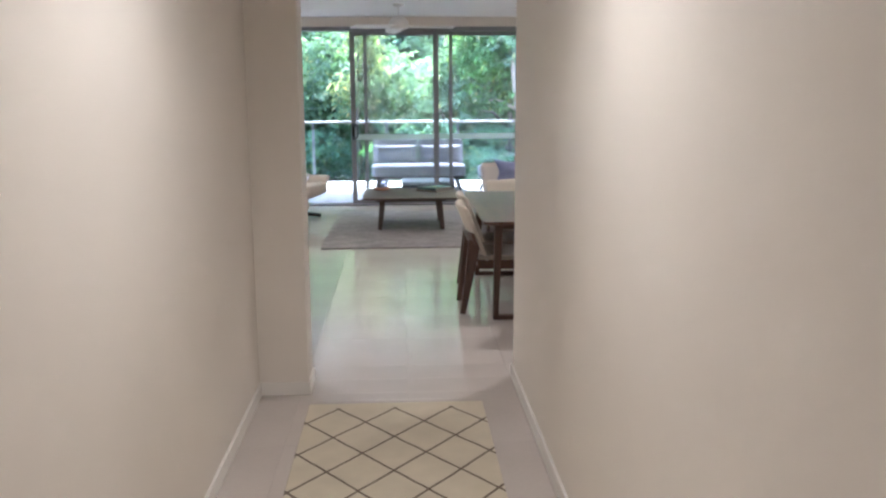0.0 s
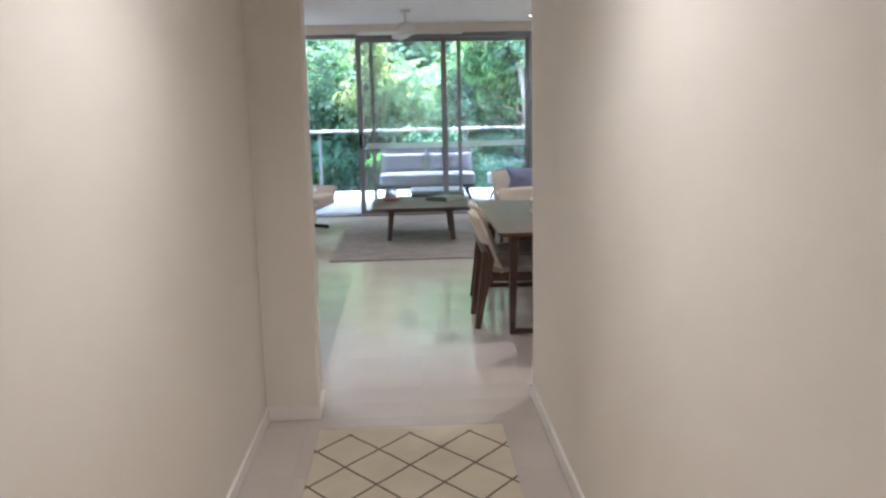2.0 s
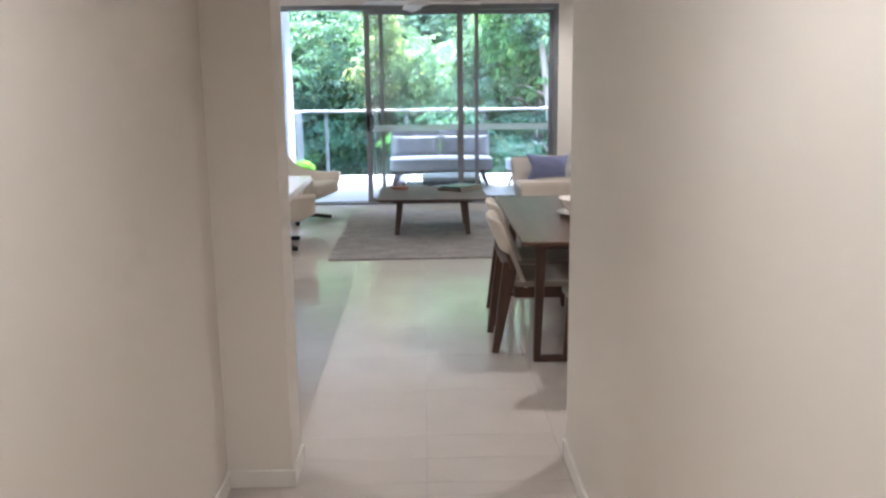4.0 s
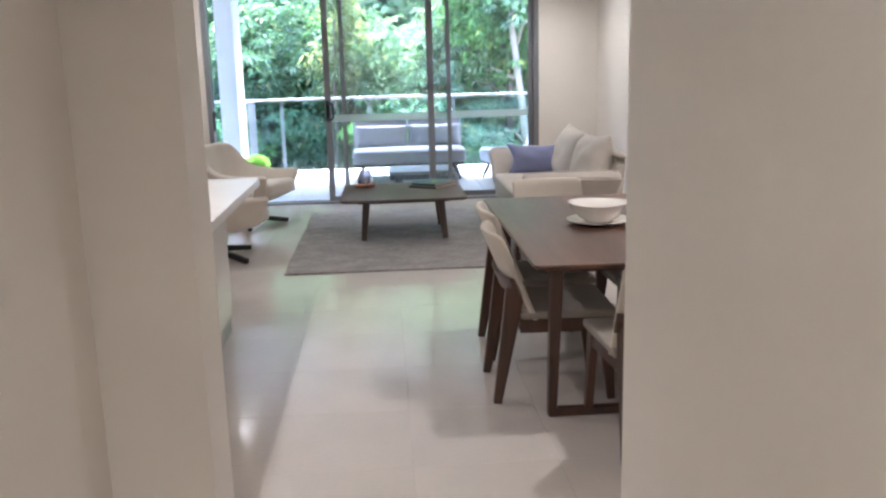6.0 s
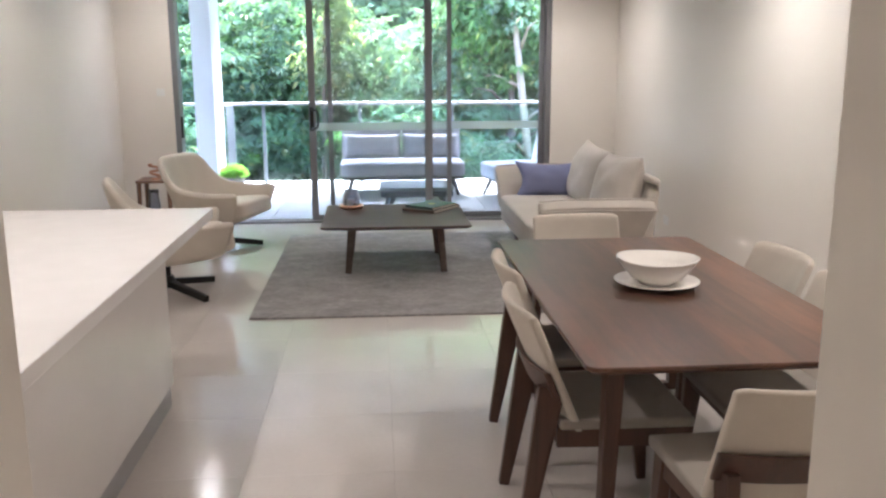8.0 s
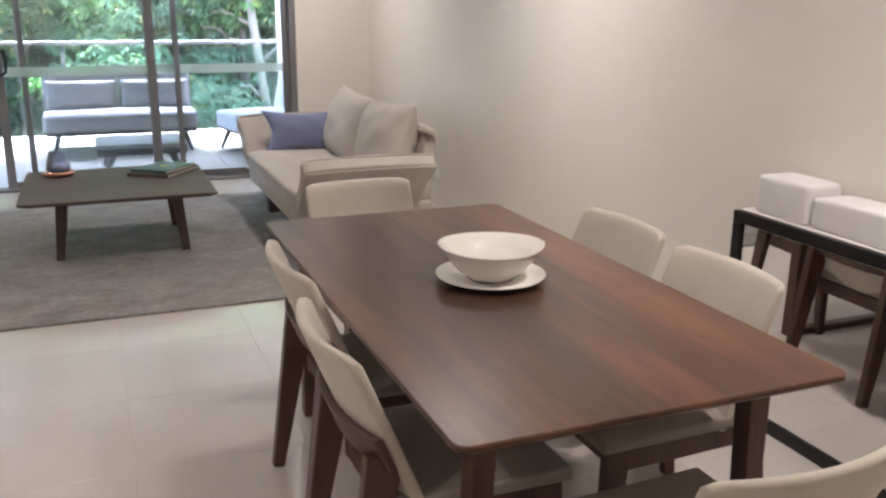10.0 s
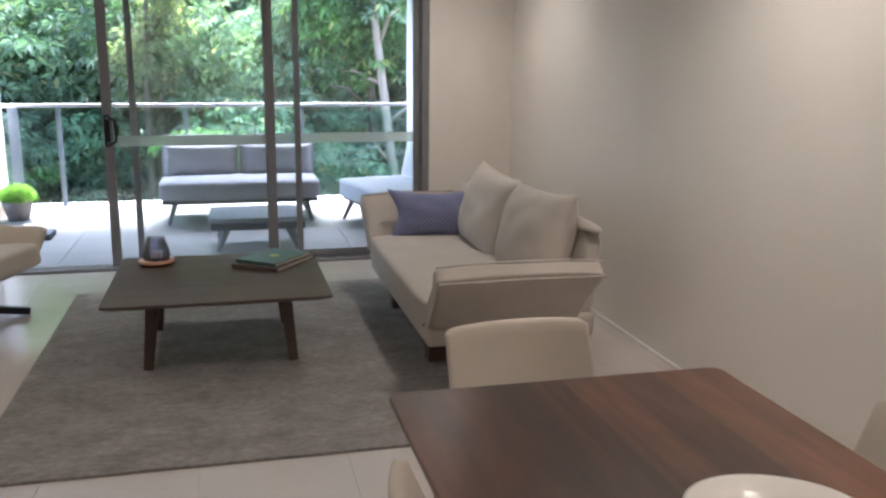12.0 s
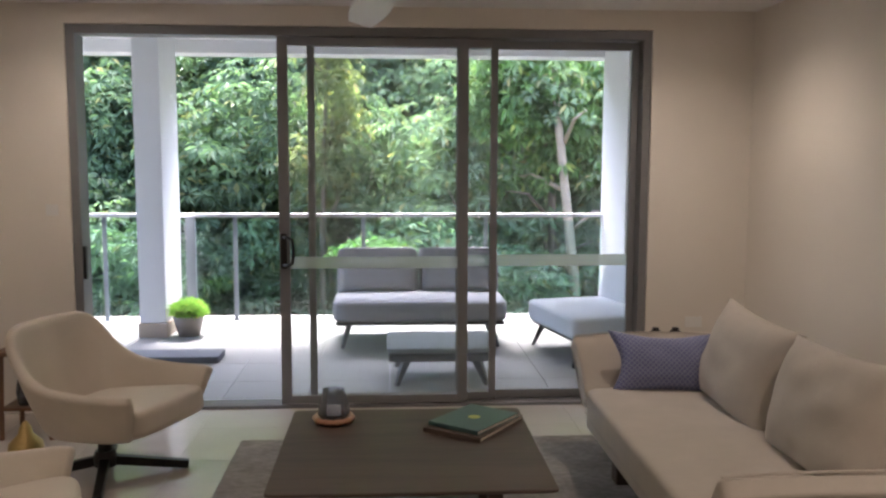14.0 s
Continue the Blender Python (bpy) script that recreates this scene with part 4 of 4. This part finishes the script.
gourd = tagged(part("brass_gourd", lathe([(0.0, 0), (0.06, 0), (0.10, 0.05), (0.09, 0.11), (0.04, 0.16), (0.03, 0.2), (0.012, 0.23), (0.0, 0.235)], 24), BRASS, None, "", True), "brass pear-shaped ornament on the floor", "ornament")
gourd.location = (-1.02, 12.60, 0.0)

bl = thing("balcony_ceiling_light", "flat grey ceiling light on the balcony soffit", "ceiling light", (-1.75, 15.95, 2.92))
part("housing", box(-0.26, 0.26, -0.13, 0.13, -0.07, -0.0005, 0.012), STEEL, bl)
part("diffuser", box(-0.23, 0.23, -0.10, 0.10, -0.082, -0.071, 0.004), PLASTIC, bl)

# ---- balcony furniture ----
def outdoor_sofa(name, label, at, turn, width, pale, backs):
    """A low outdoor seat on dark splayed legs, facing -y: a padded back board with loose cushions before it."""
    o = thing(name, label, "outdoor sofa", at, turn)
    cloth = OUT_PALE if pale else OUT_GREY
    part("frame", box(-width / 2 + 0.03, width / 2 - 0.03, -0.36, 0.40, 0.205, 0.245, 0.01), DARK_FRAME, o, "dark metal frame")
    seat = rounded(width, 0.84, 0.19, 10.0, 14, 0.1)
    for v in seat.verts:
        v.co.z += 0.004 * noise.noise((v.co.x * 5, v.co.y * 5, 7.0))
    part("seat_cushion", seat, cloth, o, "", True, pose(0, 0, 0.335))
    part("piping", tube([(-width / 2 + 0.03, -0.418, 0.398), (0, -0.422, 0.402), (width / 2 - 0.03, -0.418, 0.398)], [0.004] * 3, 6), cloth, o)
    for k in range(backs):
        w = width / backs
        x = -width / 2 + (k + 0.5) * w
        part("back_board", rounded(w - 0.008, 0.10, 0.46, 12.0, 12, 0.0), cloth, o, "padded back board", True, pose(x, 0.40, 0.61, -13))
        if backs > 1:
            part("back_cushion", pillow(w - 0.05, 0.33, 0.15, 12, 0.10, k + 2, 4.0, 0.03), cloth, o, "", True, pose(x, 0.285, 0.575, -14))
    for q in (-1, 1):
        for s in (-1, 1):
            part("leg", bar((q * (width / 2 - 0.09), s * 0.37, 0), (q * (width / 2 - 0.15), s * 0.29, 0.215), (0.026, 0.026), (0.036, 0.055)), DARK_FRAME, o, "splayed dark leg")
    return o


outdoor_sofa("outdoor_sofa", "grey two-seat outdoor sofa on the balcony", (1.31, 15.86, -0.01), 0, 1.60, False, 2)
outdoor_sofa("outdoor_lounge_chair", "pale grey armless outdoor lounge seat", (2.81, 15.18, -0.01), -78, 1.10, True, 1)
ot = thing("outdoor_ottoman", "grey cushioned ottoman on dark legs on the balcony", "ottoman", (1.425, 14.47, -0.01))
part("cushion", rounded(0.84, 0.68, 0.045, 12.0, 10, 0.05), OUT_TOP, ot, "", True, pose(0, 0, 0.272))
part("frame", box(-0.405, 0.405, -0.325, 0.325, 0.185, 0.249, 0.012), DARK_FRAME, ot)
for q in (-1, 1):
    for s in (-1, 1):
        part("leg", bar((q * 0.345, s * 0.31, 0), (q * 0.27, s * 0.25, 0.20), (0.03, 0.03), (0.05, 0.075)), DARK_FRAME, ot)

mat_ob = tagged(part("outdoor_mat", slab_outline(0.95, 0.31, 0.0, 0.055, 0.02), MAT_GREY), "thick dark grey mat lying on the balcony floor", "mat")
mat_ob.location = (-0.885, 15.12, -0.01)

pot = thing("potted_bush", "round lime green bush in a grey pot", "potted plant", (-0.92, 16.15, -0.01))
part("pot", lathe([(0.0, 0), (0.10, 0), (0.145, 0.17), (0.15, 0.2), (0.138, 0.2), (0.12, 0.16), (0.0, 0.16)], 28), TERRACOTTA, pot, "tapered grey pot", True)


# ---- leaves, trees and the ground outside ----
def leaves(name, places, dirs, lengths, widths, mat, parent, rng, label="", faces=None):
    """Many separate folded leaves, as one mesh. places, dirs, faces (where each leaf faces): arrays of n rows."""
    n = len(places)
    d = dirs / np.linalg.norm(dirs, axis=1, keepdims=True)
    side = np.cross(d, rng.normal(size=(n, 3)) * 0.35 + (np.array([0, 0, 1.0]) if faces is None else faces))
    side /= np.linalg.norm(side, axis=1, keepdims=True) + 1e-9
    up = np.cross(side, d)
    L, W = lengths[:, None], widths[:, None]
    fold = 0.22 * W
    v = np.stack([places, places + d * L * 0.45 + side * W / 2 + up * fold, places + d * L - up * L * 0.12, places + d * L * 0.45 - side * W / 2 + up * fold], 1).reshape(-1, 3)
    base = np.arange(n) * 4
    f = np.stack([np.stack([base, base + 1, base + 2], 1), np.stack([base, base + 2, base + 3], 1)], 1).reshape(-1, 3)
    me = bpy.data.meshes.new(name)
    me.from_pydata(v.tolist(), [], f.tolist())
    me.materials.append(mat)
    ob = new(name, me)
    ob.parent = parent
    if label:
        ob["label"] = label
    return ob


rng = np.random.default_rng(11)
n = 2200
p = rng.normal(size=(n, 3))
p /= np.linalg.norm(p, axis=1, keepdims=True)
p[:, 2] = np.abs(p[:, 2]) * 0.8 + 0.05
leaves("foliage", p * rng.uniform(0.08, 0.175, (n, 1)) + [0, 0, 0.2], p + rng.normal(size=(n, 3)) * 0.5, rng.uniform(0.035, 0.06, n), rng.uniform(0.008, 0.016, n), BUSH, pot, rng, "lime green leaves")


def crown(centre, size, clumps, per, leaf_len, rng):
    """Leaves in hand-shaped drooping sprays, gathered into uneven lobes: places, directions, lengths, facings."""
    count = 15
    lobes = rng.normal(size=(count, 3))
    lobes /= np.linalg.norm(lobes, axis=1, keepdims=True)
    lobes *= rng.uniform(0.35, 0.9, (count, 1))
    which = rng.integers(0, count, clumps)
    q = rng.normal(size=(clumps, 3))
    q /= np.linalg.norm(q, axis=1, keepdims=True)
    q[:, 2] *= 0.75
    r = q * rng.uniform(0.12, 0.46, (clumps, 1)) ** 0.7
    tips = (lobes[which] + r) * size + centre
    face = q * 0.75 + np.array([0, -0.15, 0.75]) + rng.normal(size=(clumps, 3)) * 0.22
    face /= np.linalg.norm(face, axis=1, keepdims=True)
    a1 = np.cross(face, rng.normal(size=(clumps, 3)))
    a1 /= np.linalg.norm(a1, axis=1, keepdims=True)
    a2 = np.cross(face, a1)
    grow = rng.uniform(0.7, 1.25, clumps)
    ang = np.tile(np.arange(per) * 2 * np.pi / per, clumps) + rng.normal(size=clumps * per) * 0.16
    f = np.repeat(face, per, 0)
    d = np.repeat(a1, per, 0) * np.cos(ang)[:, None] + np.repeat(a2, per, 0) * np.sin(ang)[:, None]
    d = d + f * 0.05 + np.array([0, 0, -0.45]) + rng.normal(size=d.shape) * 0.12
    ln = leaf_len * np.repeat(grow, per) * rng.uniform(0.75, 1.15, len(d))
    place = np.repeat(tips, per, 0) + d * 0.03
    return place, d, ln, f


def tree(name, label, at, height, size, clumps, mat, seed, leaf_len=0.25, bark=BARK, lean=(0, 0), trunk_r=0.11, crown_at=0.8):
    rng = np.random.default_rng(seed)
    t = thing(name, label, "tree", at, 0, "trees beyond the balcony")
    pts = [(lean[0] * k + 0.12 * math.sin(3 * k + seed), lean[1] * k + 0.1 * math.cos(2.5 * k + seed), height * k) for k in (0, 0.25, 0.5, 0.75, 1.0)]
    bm = tube(pts, [trunk_r, trunk_r * 0.85, trunk_r * 0.7, trunk_r * 0.5, trunk_r * 0.25], 9)
    for k in range(9):
        a = seed + k * 2.4
        h = 0.35 + 0.6 * k / 9
        b = Vector((lean[0] * h, lean[1] * h, height * h))
        r = size[0] * rng.uniform(0.5, 0.9)
        e = b + Vector((math.cos(a) * r, math.sin(a) * r, size[2] * rng.uniform(0.1, 0.5)))
        m = b.lerp(e, 0.5) + Vector((0, 0, 0.15))
        tube([b, m, e], [trunk_r * 0.38, trunk_r * 0.24, trunk_r * 0.08], 6, bm)
    part("trunk", bm, bark, t, "", True)
    pl, d, ln, fc = crown(np.array([lean[0] * crown_at, lean[1] * crown_at, height * crown_at]), np.array(size), clumps, 7, leaf_len, rng)
    leaves("crown", pl, d, ln, ln * rng.uniform(0.30, 0.42, len(ln)), mat, t, rng, "", fc)
    return t


GZ = -4.0
g = bmesh.new()
N = 40
rows = []
for i in range(N + 1):
    y = BY1 + 1.0 + (i / N) ** 2.2 * 900
    rows.append([g.verts.new((x, y, GZ + 0.06 * max(0, min(y, 60) - 22) * 2.2 + 0.5 * noise.noise((x * 0.2, y * 0.2, 0)))) for x in [(-1 + 2 * j / 40) * (30 + 0.9 * (y - BY1)) for j in range(41)]])
for a, b in zip(rows, rows[1:]):
    for j in range(40):
        g.faces.new((a[j], a[j + 1], b[j + 1], b[j]))
structure("ground", g, EARTH, "dark leaf-littered sloping ground under the trees")
structure("ground_near", box(-60, 60, -20, BY1 + 1.2, GZ - 0.5, GZ - 0.05), EARTH, "dark ground beside the building")

# trees on the right mostly take the brightened leaf colour, for sky light
PLAN = [
    (-7.2, 22.5, 5.2, (2.2, 1.9, 2.4), LEAF), (-3.6, 21.6, 4.6, (2.1, 1.7, 2.3), LEAF), (-0.6, 22.8, 6.0, (2.1, 1.8, 2.5), LEAF),
    (2.2, 21.8, 5.0, (2.0, 1.7, 2.2), LEAF_SKYLIT), (5.0, 22.4, 5.6, (2.2, 1.8, 2.5), LEAF_SKYLIT), (8.4, 23.2, 5.8, (2.4, 2.0, 2.6), LEAF_SKYLIT),
    (-5.4, 25.2, 9.0, (2.8, 2.2, 3.0), LEAF), (-1.8, 26.0, 9.6, (2.7, 2.2, 3.1), LEAF), (1.6, 25.4, 8.8, (2.7, 2.2, 3.0), LEAF_SKYLIT), (4.4, 26.2, 9.4, (2.6, 2.2, 3.0), LEAF_SKYLIT), (3.3, 22.8, 7.6, (1.9, 1.5, 2.0), LEAF_SKYLIT), (-3.9, 23.6, 8.2, (1.5, 1.4, 1.8), LEAF), (3.5, 21.2, 7.8, (1.2, 0.9, 1.5), LEAF_LIME), (8.0, 26.8, 9.5, (2.9, 2.3, 3.2), LEAF),
    (-2.6, 20.6, 3.0, (1.6, 1.2, 1.5), LEAF_SKYLIT), (1.2, 20.4, 2.6, (1.7, 1.2, 1.4), LEAF_SKYLIT), (3.9, 21.0, 2.6, (1.6, 1.2, 1.5), LEAF), (-5.6, 20.9, 3.0, (1.7, 1.3, 1.7), LEAF),
]
for k, (x, y, h, size, mat) in enumerate(PLAN):
    tree("tree", "leafy green rainforest tree with drooping leaves", (x, y, GZ), h, size, int(640 * size[0] * size[2]), mat, 20 + k, 0.19)
tree("pale_tree", "slender pale-barked tree leaning among green leaves", (4.1, 20.6, GZ), 9.5, (1.3, 1.1, 1.3), 330, LEAF_SKYLIT, 77, 0.16, PALE_BARK, (-0.75, 0.3), 0.105)
tree("yellowing_tree", "tall narrow tree with yellow-green leaves", (0.05, 21.2, GZ), 7.8, (0.6, 0.45, 1.7), 300, LEAF_YELLOW, 91, 0.15, BARK, (0.1, 0.0), 0.07)
tree("yellowing_tree", "tall tree with fresh light green leaves", (4.9, 21.8, GZ), 9.0, (0.9, 0.8, 1.5), 520, LEAF_LIME, 95, 0.16, BARK, (0.0, 0.0), 0.09)
tree("low_shrub", "bright green shrub just past the balustrade", (0.85, 19.2, GZ), 4.52, (0.6, 0.4, 0.24), 80, LEAF_LIME, 93, 0.17, BARK, (0, 0), 0.06, 1.0)
far = tagged(new("far_woods"), "dense dark green woods behind the near trees", "woods", "", "stuff")
rngf = np.random.default_rng(5)
nf = 52000
pf = np.stack([rngf.uniform(-22, 24, nf), rngf.uniform(29, 36, nf), rngf.uniform(-4, 10.5, nf)], 1)
leaves("far_leaves", pf, rngf.normal(size=(nf, 3)) + [0, -0.3, -0.6], rngf.uniform(0.4, 0.75, nf), rngf.uniform(0.16, 0.3, nf), LEAF_DARK, far, rngf)

# ---- floor pieces ----
def tiles(parent, name, mat, x0, x1, y0, y1, step, ox, oy, z, gap=0.001, thick=0.002, keep=None):
    """Square tiles as objects that share a mesh where they are whole."""
    shared = {}
    for i in range(math.floor((x0 - ox) / step), math.ceil((x1 - ox) / step)):
        for j in range(math.floor((y0 - oy) / step), math.ceil((y1 - oy) / step)):
            a, b = max(x0, ox + i * step), min(x1, ox + (i + 1) * step)
            c, d = max(y0, oy + j * step), min(y1, oy + (j + 1) * step)
            if b - a < 0.02 or d - c < 0.02 or (keep and not keep(a, b, c, d)):
                continue
            key = (round(b - a, 3), round(d - c, 3))
            if key not in shared:
                w, h = (b - a) / 2 - gap / 2, (d - c) / 2 - gap / 2
                bm = bmesh.new()
                lo = [bm.verts.new((sx * w, sy * h, -thick)) for sx, sy in ((-1, -1), (1, -1), (1, 1), (-1, 1))]
                mi = [bm.verts.new((sx * w, sy * h, -0.001)) for sx, sy in ((-1, -1), (1, -1), (1, 1), (-1, 1))]
                hi = [bm.verts.new((sx * (w - 0.0007), sy * (h - 0.0007), 0)) for sx, sy in ((-1, -1), (1, -1), (1, 1), (-1, 1))]
                for q, r in ((lo, mi), (mi, hi)):
                    for s in range(4):
                        bm.faces.new((q[s], q[(s + 1) % 4], r[(s + 1) % 4], r[s]))
                bm.faces.new(hi)
                me = bpy.data.meshes.new(name)
                bm.to_mesh(me)
                bm.free()
                me.materials.append(mat)
                shared[key] = me
            ob = new(name, shared[key])
            ob.parent = parent
            ob.location = ((a + b) / 2, (c + d) / 2, z)


tiles(floor, "tile", TILE, HX0, HX1, -1.2, HY1, 0.6, 0.43, 8.95 - 0.6 * 20, 0.0)
tiles(floor, "tile", TILE, JAMB, HX1, HY1, Y0, 0.6, 0.43, 8.95 - 0.6 * 20, 0.0)
tiles(floor, "tile", TILE, X0, X1, Y0, Y1 + 0.02, 0.6, 0.43, 8.95 - 0.6 * 20, 0.0)
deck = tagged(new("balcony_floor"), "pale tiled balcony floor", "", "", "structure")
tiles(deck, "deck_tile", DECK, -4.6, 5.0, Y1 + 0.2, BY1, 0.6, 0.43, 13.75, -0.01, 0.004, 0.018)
